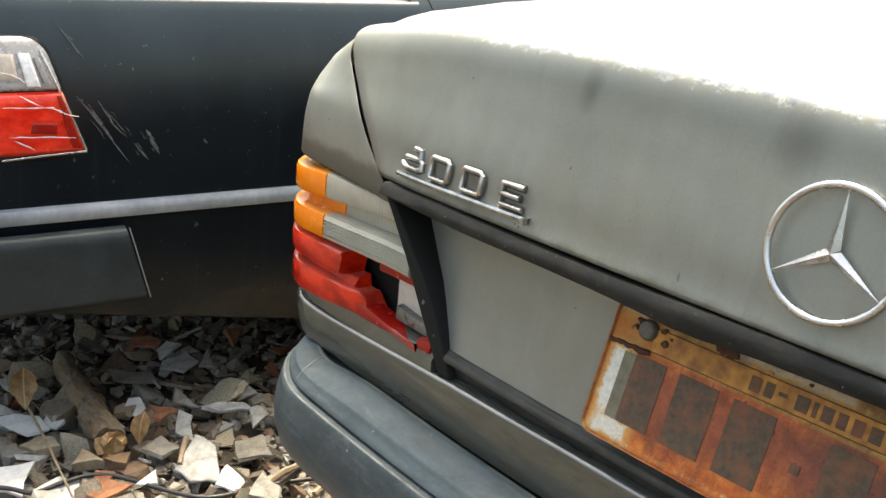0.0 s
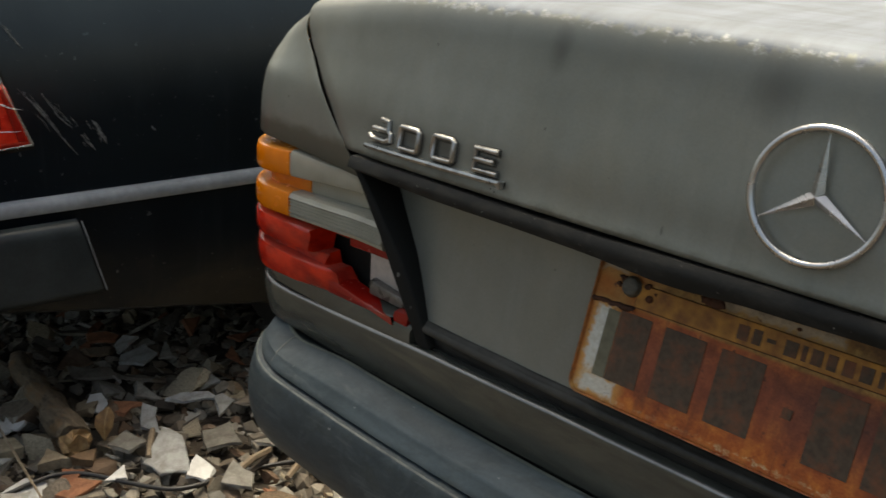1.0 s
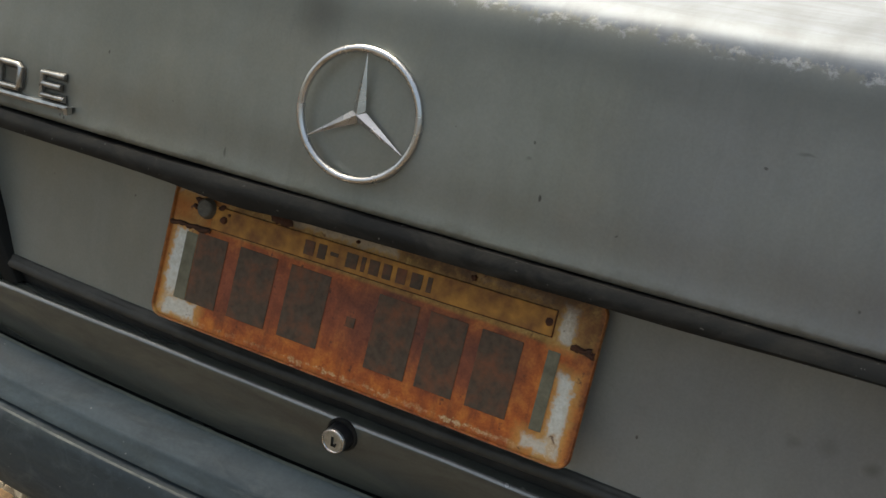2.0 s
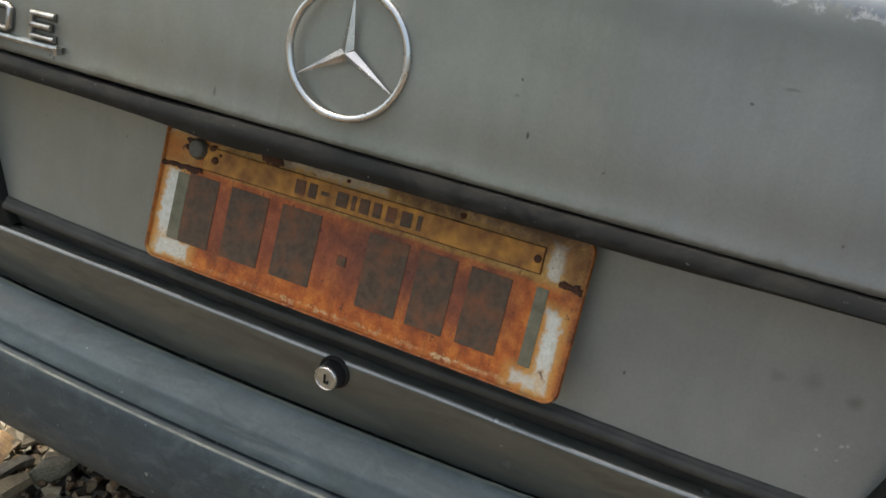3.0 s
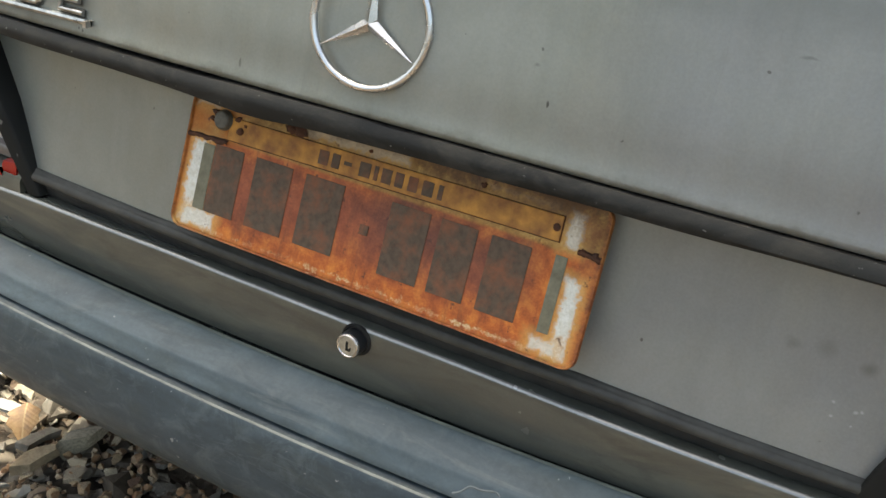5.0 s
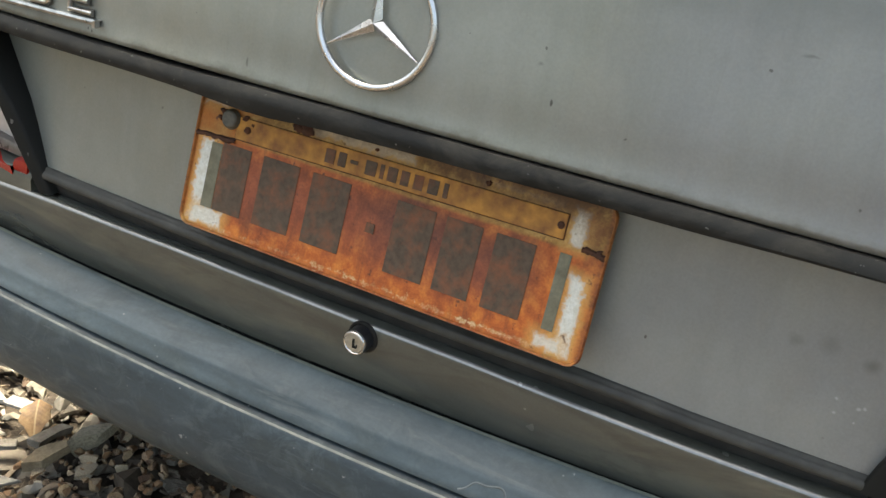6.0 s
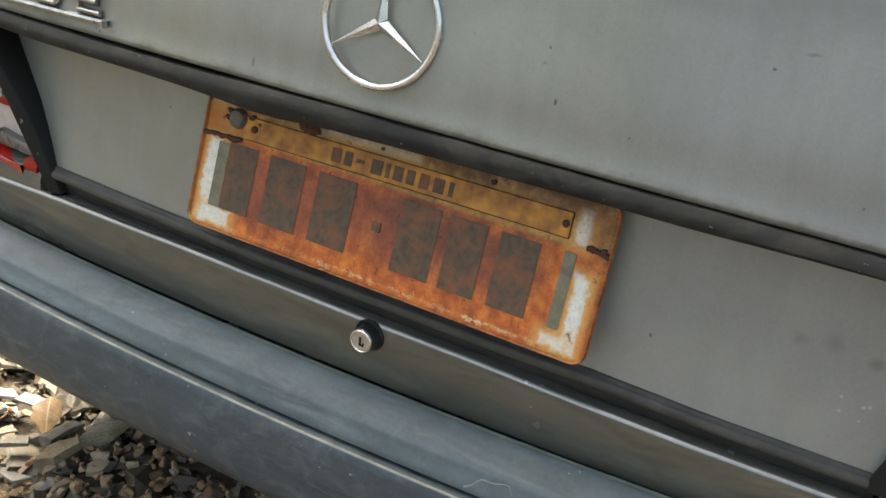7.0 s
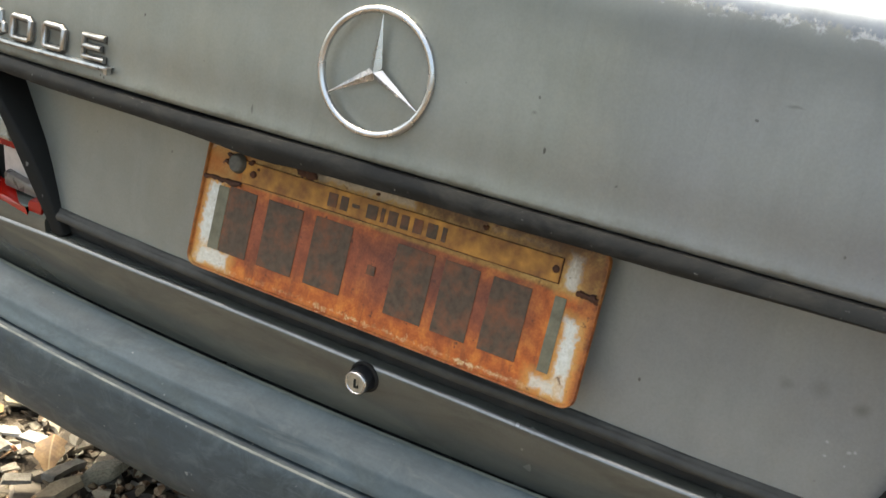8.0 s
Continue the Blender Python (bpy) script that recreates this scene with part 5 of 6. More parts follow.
M["plate_tab"] = simple("rusty_yellow_tab", (0.18, 0.066, 0.013), (0.52, 0.245, 0.050), 62, (0.6, 0.8), 0, 150, 0.4)


def number_plate(parent):
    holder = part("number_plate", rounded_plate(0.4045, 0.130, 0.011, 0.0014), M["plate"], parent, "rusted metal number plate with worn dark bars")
    holder.matrix_local = Matrix.Translation((0.0004, 0, 0.7245)) @ pose(0, 0, 0, -16, 0.3, -1.1)
    return holder


def rounded_plate(w, h, r, t):
    bm = bmesh.new()
    loop = []
    for cx, cz, a0 in ((w / 2 - r, h / 2 - r, 0), (-w / 2 + r, h / 2 - r, 90), (-w / 2 + r, -h / 2 + r, 180), (w / 2 - r, -h / 2 + r, 270)):
        for k in range(7):
            a = radians(a0 + 15 * k)
            loop.append((cx + r * math.cos(a), cz + r * math.sin(a)))
    steps = [(1.0, t), (1.0, -0.0018), (0.992, -0.003), (0.976, -0.0025), (0.966, 0.0), (0.5, 0.0), (0.0, 0.0)]
    rows = []
    for k, y in steps[:-1]:
        inset = (1 - k) * h / 2 if k > 0.9 else None
        row = []
        for x, z in loop:
            if inset is not None:
                row.append(bm.verts.new((x * (1 - inset / (w / 2)), y, z * (1 - inset / (h / 2)))))
            else:
                row.append(bm.verts.new((x * k, y, z * k)))
        rows.append(row)
    n = len(loop)
    for a, b in zip(rows, rows[1:]):
        for j in range(n):
            bm.faces.new((a[j], a[(j + 1) % n], b[(j + 1) % n], b[j]))
    bm.faces.new(rows[-1])
    bmesh.ops.translate(bm, verts=bm.verts, vec=(0.001, 0, 0))
    return bm


plate = number_plate(car)


def plate_bar(x0, x1, z0, z1, material, y=-0.0012, d=0.0012, name="plate_bar", lean=0.0, label=""):
    bm = bmesh.new()
    box(bm, x0, x1, y - d, y, z0, z1)
    ob = part(name, bm, material, plate, label, smooth=0, bevel=min(0.0006, d * 0.4))
    return ob


M["plate_ink_pale"] = simple("worn_olive_ink", (0.110, 0.100, 0.060), (0.20, 0.185, 0.125), 60, (0.6, 0.8), 0, 300, 0.4)
for x0, x1 in ((-0.168, -0.136), (-0.1225, -0.0830), (-0.0690, -0.0290), (0.0175, 0.0550), (0.0650, 0.0985), (0.1105, 0.1455)):
    plate_bar(x0, x1, -0.044, 0.0175, M["plate_ink"], y=0.0, d=0.0006, label="worn dark grey bar")
plate_bar(-0.1810, -0.1685, -0.044, 0.0155, M["plate_ink_pale"], y=0.0, d=0.0006, label="faded olive-grey bar")
plate_bar(0.1655, 0.1755, -0.0435, 0.0185, M["plate_ink_pale"], y=0.0, d=0.0006, label="faded olive-grey bar")
plate_bar(-0.0070, 0.0015, -0.0170, -0.0085, M["plate_ink"], y=0.0, d=0.0010, label="worn dark dot")


def sloped(ob):
    """The strip sits a little askew on the plate."""
    ob.matrix_local = Matrix.Translation((0, 0, 0.0361)) @ pose(0, 0, 0, 0, -0.75, 0)
    return ob


sloped(plate_bar(-0.1578, 0.1658, -0.0106, 0.0105, M["plate_rust"], y=0.0, d=0.0012, name="tab_edge", label="dark rusty edge of the strip"))
sloped(plate_bar(-0.1570, 0.1650, -0.0098, 0.0102, M["plate_tab"], y=0.0, d=0.0020, name="plate_tab", label="rusty ochre metal strip"))
for x0, x1 in ((-0.0600, -0.0500), (-0.0465, -0.0385), (-0.0345, -0.0265), (-0.0190, -0.0080), (-0.0045, -0.0005), (0.0030, 0.0125), (0.0160, 0.0240), (0.0285, 0.0375), (0.0420, 0.0520), (0.0565, 0.0610)):
    low, high = (-0.0010, 0.0022) if x0 == -0.0345 else (-0.0062, 0.0060)
    sloped(plate_bar(x0, x1, low, high, M["plate_ink"], y=-0.0020, d=0.0005, label="worn dark bar"))
for x0, x1, z, lean in ((-0.2010, -0.1560, 0.0200, 2.0), (0.1820, 0.2010, 0.0262, -6.0)):
    bm = bmesh.new()
    n = 14
    rows = []
    crack = random.Random(int(x1 * 1000))
    for i in range(n + 1):
        x = x0 + (x1 - x0) * i / n
        zc = z + (x - x0) * math.tan(radians(lean)) + crack.uniform(-0.0007, 0.0007)
        w = 0.0011 + crack.uniform(0, 0.0010)
        rows.append([bm.verts.new((x, y, zc + k * w)) for k, y in ((-1.4, -0.0002), (-0.6, -0.0022), (0.5, -0.0024), (1.3, -0.0002))])
    grid_faces(bm, rows)
    part("crease", bm, M["plate_rust"], plate, "dark rusty crease", thick=0.0004)
# bolt head with its corroded washer, rivet and rivet hole
for x, z, r, tall, mt, lab in ((-0.1635, 0.0400, 0.0098, 0.006, "plate_bolt", "corroded grey bolt head"), (-0.1440, 0.0345, 0.0036, 0.003, "plate_rust", "rusted rivet"), (0.1610, 0.0388, 0.0036, 0.0016, "plate_rust", "dark rivet hole")):
    bm = bmesh.new()
    cyl(bm, r, r * 0.78, tall, Matrix.Translation((x, -0.0012 - tall / 2, z)) @ pose(0, 0, 0, 90, 0, 0), 18)
    part("bolt", bm, M[mt], plate, lab, bevel=0.0012)

for x, z, r, n in ((-0.1735, 0.0445, 0.0070, 3), (-0.1765, 0.0385, 0.0040, 4), (-0.1490, 0.0435, 0.0060, 5), (-0.1445, 0.0345, 0.0060, 8), (-0.1400, 0.0400, 0.0030, 9), (-0.0930, 0.0500, 0.0080, 11), (-0.0830, 0.0505, 0.0090, 12),
                   (-0.0120, 0.0520, 0.0030, 14), (0.0940, 0.0530, 0.0040, 15), (0.196, 0.0265, 0.0045, 16)):
    r_ = random.Random(n)
    bm = bmesh.new()
    turn = r_.uniform(0, 60)
    ring_ = []
    for k in range(13):
        a = k * math.tau / 13
        q = r * (0.75 + 0.5 * noise.noise(Vector((math.cos(a) * 1.4 + turn, math.sin(a) * 1.4, n)))) * r_.uniform(0.85, 1.15)
        ring_.append((q * math.cos(a), q * 0.75 * math.sin(a)))
    rim = [bm.verts.new((x + a, -0.0012, z + b)) for a, b in ring_]
    top = [bm.verts.new((x + a * 0.6, -0.0027, z + b * 0.6)) for a, b in ring_]
    for k in range(13):
        bm.faces.new((rim[k], rim[(k + 1) % 13], top[(k + 1) % 13], top[k]))
    bm.faces.new(top)
    part("rust_scab", bm, M["plate_rust"], plate, "dark flaking rust scab")

# ================= dark estate =================
DX, DY = -2.205, -0.230


NAVY_SIDE = [(-0.02, 0.275), (0.0, 0.285), (0.010, 0.34), (0.016, 0.45), (0.019, 0.56), (0.0190, 0.63), (0.0150, 0.70), (0.007, 0.755), (-0.005, 0.805), (-0.021, 0.848), (-0.0275, 0.8635)]


def navy_d(z):
    """How far the navy flank bellies out at a height."""
    return float(np.interp(z, [p[1] for p in NAVY_SIDE], [p[0] for p in NAVY_SIDE]))


def navy_car():
    c = thing("parked_car", "dark navy car with scratched paint parked on rubble", "car")
    bm = bmesh.new()
    rows = sweep(bm, PLAN, NAVY_SIDE + [(-0.0315, 0.8685), (-0.038, 0.8715), (-0.050, 0.8745), (-0.066, 0.8780), (-0.085, 0.8815)])
    for r in rows:
        for v in r[:3]:
            v.co.z += min(0.06, max(-0.06, 0.015 - 0.17 * (v.co.y - 0.43)))
    prev = [r[-1] for r in rows]
    for k in (0.3, 0.7, 1.0):
        cur = []
        for r in rows:
            e = r[-1].co
            ymid = max(e.y, 0.30)
            cur.append(bm.verts.new((e.x * (1 - k), e.y + (ymid - e.y) * k, 0.8815 + 0.06 * k)))
        for i in range(len(rows) - 1):
            bm.faces.new((prev[i], prev[i + 1], cur[i + 1], cur[i]))
        prev = cur
    bmesh.ops.remove_doubles(bm, verts=bm.verts, dist=0.0004)
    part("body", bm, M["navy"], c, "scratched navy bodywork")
    bm = bmesh.new()
    box(bm, -0.62, 0.62, 0.55, 4.4, 0.30, 0.34)
    # unseen deeper box, added to keep light off the rubble underneath
    box(bm, -0.60, 0.40, 0.75, 4.3, 0.20, 0.302)
    part("floor_pan", bm, M["inner"], c, "dark underside")
    front_body(c, M["navy"])
    for s in (-1, 1):
        plan = [(s * x, y, s * nx, ny) for x, y, nx, ny in HALF if y > 0.02 and y < 1.0]
        # bump strip along the flank
        bm = bmesh.new()
        sweep(bm, plan, [(0.015, 0.500), (0.030, 0.502), (0.034, 0.508), (0.034, 0.520), (0.030, 0.527), (0.015, 0.529)], closed=True)
        part("bump_strip", bm, M["strip"], c, "scuffed grey bump strip")
        def patch(z0, z1, end0, end1, out, start=0.02, curve=0.0, k=10, soft_top=0.003):
            """A slab on the flank whose fore edge slants from end0 (foot) to end1 (top)."""
            bm = bmesh.new()
            base = [p for p in HALF if p[1] > start][:26]
            rows = []
            for j in range(k + 1):
                z = z0 + (z1 - z0) * j / k
                e = end0 + (end1 - end0) * j / k
                if curve and z > z1 - curve:
                    e -= 0.9 * curve * (1 - math.sqrt(max(0.0, 1 - ((z - z1 + curve) / curve) ** 2)))
                row = []
                pl = [p for p in base if p[1] < e - 0.004]
                a = next(p for p in HALF if p[1] >= e)
                b = pl[-1]
                f = (e - b[1]) / (a[1] - b[1])
                fore = tuple(q + (r - q) * f for q, r in zip(b, a))
                src = pl + [fore]
                for i in range(15):
                    t = i / 14 * (len(src) - 1)
                    q0, q1, g = src[int(t)], src[min(int(t) + 1, len(src) - 1)], t - int(t)
                    x, y, nx, ny = (u + (w - u) * g for u, w in zip(q0, q1))
                    d = navy_d(z) + out - (0.003 if j == 0 else soft_top if j == k else soft_top * 0.25 if j == k - 1 and soft_top > 0.003 else 0) - (0.003 if i == 14 else 0)
                    row.append(bm.verts.new((s * (x + nx * d), y + ny * d, z)))
                rows.append(row)
            for a, b in zip(rows, rows[1:]):
                for i in range(14):
                    bm.faces.new((a[i], a[i + 1], b[i + 1], b[i]))
            return bm
        part("bumper_end", patch(0.345, 0.488, 0.428, 0.386, 0.032, k=14, soft_top=0.012), M["bumper_dark"], c, "dark plastic bumper end", thick=0.03)
        lamp = part("tail_lamp", patch(0.608, 0.8140, 0.3315, 0.2660, 0.0040, curve=0.036, k=28), M["rubber"], c, "tail lamp with white and red lens", thick=0.02)
        part("red_lens", patch(0.620, 0.722, 0.3245, 0.2895, 0.008), M["bright_red"], lamp, "scratched red lens", thick=0.012)
        part("white_lens", patch(0.724, 0.8095, 0.2885, 0.2605, 0.0075, curve=0.033, k=18), M["white_lens"], lamp, "scratched clear lens", thick=0.012)
    c.location = (DX, DY, 0)
    return c


navy_car()


# ================= rubble =================
def shard_bm(rnd, kind):
    bm = bmesh.new()
    if kind == "flat":
        n = rnd.choice((3, 4, 4, 5, 5, 6))
        a0 = rnd.random() * 6.28
        t = rnd.uniform(0.035, 0.10)
        el = rnd.uniform(0.38, 0.95)
        ring_ = []
        for i in range(n):
            a = a0 + math.tau * (i + rnd.uniform(-0.40, 0.40)) / n
            r = rnd.uniform(0.24, 0.66)
            ring_.append((r * math.cos(a), r * math.sin(a) * el))
        chipped = []
        for a, b in zip(ring_, ring_[1:] + ring_[:1]):
            f, o = rnd.uniform(0.3, 0.7), rnd.uniform(-0.09, 0.05)
            chipped += [a, (a[0] + (b[0] - a[0]) * f + (b[1] - a[1]) * o, a[1] + (b[1] - a[1]) * f - (b[0] - a[0]) * o)]
        ring_, n = chipped, 2 * n
        top = [bm.verts.new((x * 0.97, y * 0.97, t / 2 + rnd.uniform(-0.004, 0.004))) for x, y in ring_]
        bot = [bm.verts.new((x + rnd.uniform(-0.05, 0.05), y + rnd.uniform(-0.05, 0.05), -t / 2 + rnd.uniform(-0.01, 0.015))) for x, y in ring_]
        bm.faces.new(top)
        bm.faces.new(bot[::-1])
        for i in range(n):
            j = (i + 1) % n
            bm.faces.new((top[i], bot[i], bot[j], top[j]))
    else:
        for _ in range(13):
            d = Vector((rnd.gauss(0, 1), rnd.gauss(0, 1), rnd.gauss(0, 1))).normalized()
            bm.verts.new((d.x * 0.5, d.y * rnd.uniform(0.3, 0.42), d.z * rnd.uniform(0.2, 0.35)))
        r = bmesh.ops.convex_hull(bm, input=bm.verts[:])
        bmesh.ops.delete(bm, geom=[v for v in bm.verts if not v.link_faces], context="VERTS")
    bmesh.ops.recalc_face_normals(bm, faces=bm.faces)
    return bm


def rock_bm(r_):
    """A chipped stone: a lump cut by a dozen flat break faces, rough at the small scale."""
    bm = bmesh.new()
    bmesh.ops.create_icosphere(bm, subdivisions=3, radius=0.5)
    cuts = []
    for _ in range(13):
        d = Vector((r_.gauss(0, 1), r_.gauss(0, 1), r_.gauss(0, 0.9))).normalized()
        cuts.append((d, r_.uniform(0.13, 0.34)))
    o = r_.uniform(0, 80)
    for _ in range(3):
        for v in bm.verts:
            for d, h in cuts:
                over = v.co.dot(d) - h
                if over > 0:
                    v.co -= d * over
    wide, tall = r_.uniform(0.6, 0.95), r_.uniform(0.45, 0.75)
    for v in bm.verts:
        v.co *= 1 + 0.05 * noise.noise(v.co * 9 + Vector((o, 0, 0))) + 0.04 * noise.noise(v.co * 24 + Vector((0, o, 0)))
        v.co = Vector((v.co.x * 1.5, v.co.y * 1.5 * wide, v.co.z * 1.5 * tall))
    return bm


def pebble_bm(rnd):
    """A small worn chip of stone: lumpy, with a few flattened sides."""
    bm = bmesh.new()
    bmesh.ops.create_icosphere(bm, subdivisions=2, radius=0.5)
    o = rnd.uniform(0, 50)
    flat, wide = rnd.uniform(0.45, 0.8), rnd.uniform(0.6, 0.95)
    cuts = [(Vector((rnd.gauss(0, 1), rnd.gauss(0, 1), rnd.gauss(0, 1))).normalized(), rnd.uniform(0.20, 0.36)) for _ in range(9)]
    for v in bm.verts:
        for d, h in cuts:
            v.co -= d * max(0.0, v.co.dot(d) - h)
        k = 1.25 + 0.30 * noise.noise(v.co * 3.2 + Vector((o, 0, 0)))
        v.co = Vector((v.co.x * k, v.co.y * k * wide, v.co.z * k * flat))
    return bm


rnd = random.Random(7)
PROTO = {}
for kind, mats in (("flat", ("rubble", "rubble", "white_tile", "rubble", "rubble", "stone", "white_tile", "terracotta")), ("chunk", ("rubble", "stone", "stone"))):
    PROTO[kind] = []
    for i in range(16):
        bm = shard_bm(rnd, kind)
        me = bpy.data.meshes.new("shard")
        bm.to_mesh(me)
        bm.free()
        me.materials.append(M[mats[i % len(mats)]])
        PROTO[kind].append(me)
rock_rnd = random.Random(41)
for i in range(16):
    bm = rock_bm(rock_rnd)
    me = bpy.data.meshes.new("rock")
    bm.to_mesh(me)
    bm.free()
    me.materials.append(M["beige_stone" if i == 1 else ("rubble", "stone", "stone")[i % 3]])
    for p in me.polygons:
        p.use_smooth = True
    me.set_sharp_from_angle(angle=radians(20))
    PROTO.setdefault("rock", []).append(me)
PEBBLES = []
pebble_rnd = random.Random(23)
for i in range(10):
    bm = pebble_bm(pebble_rnd)
    me = bpy.data.meshes.new("pebble")
    bm.to_mesh(me)
    bm.free()
    me.materials.append(M["pebble"])
    for p in me.polygons:
        p.use_smooth = True
    me.set_sharp_from_angle(angle=radians(26))
    PEBBLES.append(me)
LABEL = {"pale_tile_face": "broken pale wall tile lying on the rubble", "cream_plaster_face": "flat broken piece of cream plaster on the rubble",
         "red_clay_face": "broken red clay tile shard on the rubble", "brown_pebble": "small chipped brown stone lying among the rubble", "mixed_rubble": "broken grey-brown rubble piece lying on the ground", "white_glazed_tile": "broken white tile shard lying on the rubble",
         "terracotta": "broken terracotta tile shard on the rubble", "brown_stone": "rough brown stone lying among the rubble",
         "beige_stone": "rough broken beige stone under the bumper", "bright_tile_face": "broken bright white tile lying on the rubble"}


def place_shard(me, x, y, size, lift, tilt, yaw):
    ob = new("stone" if "stone" in me.materials[0].name else "rubble_shard", me)
    ob.matrix_world = Matrix.Translation((x, y, lay(x, y) + lift)) @ pose(0, 0, 0, rnd.gauss(0, tilt), rnd.gauss(0, tilt), yaw) @ Matrix.Diagonal((size, size, size, 1))
    tagged(ob, LABEL[me.materials[0].name], "stone" if "stone" in me.materials[0].name else "rubble", "rubble pieces beside the cars")


for i in range(230):
    x, y = rnd.uniform(-2.0, -0.85), rnd.uniform(-0.25, 0.75)
    kind = "flat" if rnd.random() < 0.84 else "rock"
    place_shard(rnd.choice(PROTO[kind][2:]), x, y, 0.04 + 0.09 * rnd.random() ** 1.6, rnd.uniform(0.005, 0.03), 20, rnd.uniform(0, 360))
for i in range(110):
    x, y = rnd.uniform(-0.95, -0.30), rnd.uniform(0.0, 0.55)
    kind = "flat" if rnd.random() < 0.55 else "rock"
    place_shard(rnd.choice(PROTO[kind][2:]), x, y, rnd.uniform(0.02, 0.055), rnd.uniform(0.003, 0.015), 20, rnd.uniform(0, 360))


def small_rubble(count):
    """The uncountable rest: thousands of small pieces in one mesh."""
    protos = []
    for kind in ("flat", "chunk"):
        for me in PROTO[kind]:
            protos.append((np.array([v.co[:] for v in me.vertices]), [tuple(p.vertices) for p in me.polygons]))
    vs, fs, off = [], [], 0
    for i in range(count):
        near = rnd.random() < 0.7
        if near:
            x, y = rnd.uniform(-2.2, -0.25), rnd.uniform(-0.4, 1.0)
        else:
            x, y = rnd.gauss(-0.8, 2.2), rnd.gauss(0.4, 2.2)
        s = rnd.uniform(0.015, 0.055) if near else rnd.uniform(0.03, 0.12)
        co, faces = protos[rnd.randrange(len(protos))]
        rot = np.array(Euler((rnd.gauss(0, 0.4), rnd.gauss(0, 0.4), rnd.uniform(0, 6.28))).to_matrix())
        p = (co * s) @ rot.T + np.array((x, y, lay(x, y) + rnd.uniform(0, 0.012)))
        vs.extend(map(tuple, p))
        fs.extend(tuple(k + off for k in f) for f in faces)
        off += len(co)
    me = bpy.data.meshes.new("small_rubble")
    me.from_pydata(vs, [], fs)
    me.materials.append(M["rubble"])
    tagged(new("small_rubble", me), "small broken tile, stone and brick rubble", "rubble", kind="stuff")


small_rubble(9500)


# ================= named pieces in the rubble =================
def lie(kind, which, x, y, size, yaw, tip=(0, 0), lift=0.03, stretch=(1, 1, 1)):
    me = PROTO[kind][which]
    nm = me.materials[0].name
    ob = new("stone" if "stone" in nm else "rubble_shard", me)
    ob.matrix_world = Matrix.Translation((x, y, lay(x, y) + lift)) @ pose(0, 0, 0, tip[0], tip[1], yaw) @ Matrix.Diagonal((size * stretch[0], size * stretch[1], size * stretch[2] * (0.7 if kind == "flat" else 1), 1))
    tagged(ob, LABEL[nm], "stone" if "stone" in nm else "rubble", "rubble pieces beside the cars")


# small stones under the bumper's corner
for i in range(290):
    x, y = pebble_rnd.uniform(-0.68, -0.36), pebble_rnd.uniform(0.10, 0.42)
    size = 0.009 + 0.017 * pebble_rnd.random() ** 2.2
    ob = new("stone", pebble_rnd.choice(PEBBLES))
    ob.matrix_world = Matrix.Translation((x, y, lay(x, y) + 0.020 + size * 0.2)) @ pose(0, 0, 0, pebble_rnd.gauss(0, 15), pebble_rnd.gauss(0, 15), pebble_rnd.uniform(0, 360)) @ Matrix.Diagonal((size, size, size, 1))
    tagged(ob, LABEL["brown_pebble"], "stone", "rubble pieces beside the cars")


def tile_shard(x, y, w, d, yaw, tip, material, lift=0.038, thick=0.006):
    """A broken wall tile: three to five uneven sides and a rough rim."""
    r_ = random.Random(int(abs(x * y) * 1e5))
    bm = bmesh.new()
    n = r_.choice((3, 4, 4, 5, 5))
    a0 = r_.uniform(0, 6.28)
    edge = []
    for k in range(n):
        a = a0 + math.tau * (k + r_.uniform(-0.30, 0.30)) / n
        q = r_.uniform(0.72, 1.08)
        edge.append((q * math.cos(a) * w / 2, q * math.sin(a) * d / 2))
    # broken, uneven sides
    jag = []
    for a, b in zip(edge, edge[1:] + edge[:1]):
        jag.append(a)
        if math.hypot(b[0] - a[0], b[1] - a[1]) > 0.035:
            t, o = r_.uniform(0.3, 0.7), r_.uniform(-0.10, 0.06)
            jag.append((a[0] + (b[0] - a[0]) * t + (b[1] - a[1]) * o, a[1] + (b[1] - a[1]) * t - (b[0] - a[0]) * o))
    edge = jag
    if sum(a[0] * b[1] - b[0] * a[1] for a, b in zip(edge, edge[1:] + edge[:1])) < 0:
        edge.reverse()
    top = [bm.verts.new((px * 0.96, py * 0.96, thick / 2)) for px, py in edge]
    rim = [bm.verts.new((px, py, thick / 2 - 0.0015)) for px, py in edge]
    low = [bm.verts.new((px + r_.uniform(-0.003, 0.003), py + r_.uniform(-0.003, 0.003), -thick / 2)) for px, py in edge]
    bm.faces.new(top)
    bm.faces.new(low[::-1])
    n = len(edge)
    for a, b in ((top, rim), (rim, low)):
        for k in range(n):
            bm.faces.new((a[k], b[k], b[(k + 1) % n], a[(k + 1) % n]))
    ob = part("rubble_shard", bm, M[material], None, smooth=0)
    ob.matrix_world = Matrix.Translation((x, y, lay(x, y) + lift)) @ pose(0, 0, 0, tip[0], tip[1], yaw)
    tagged(ob, LABEL[M[material].name], "rubble", "rubble pieces beside the cars")


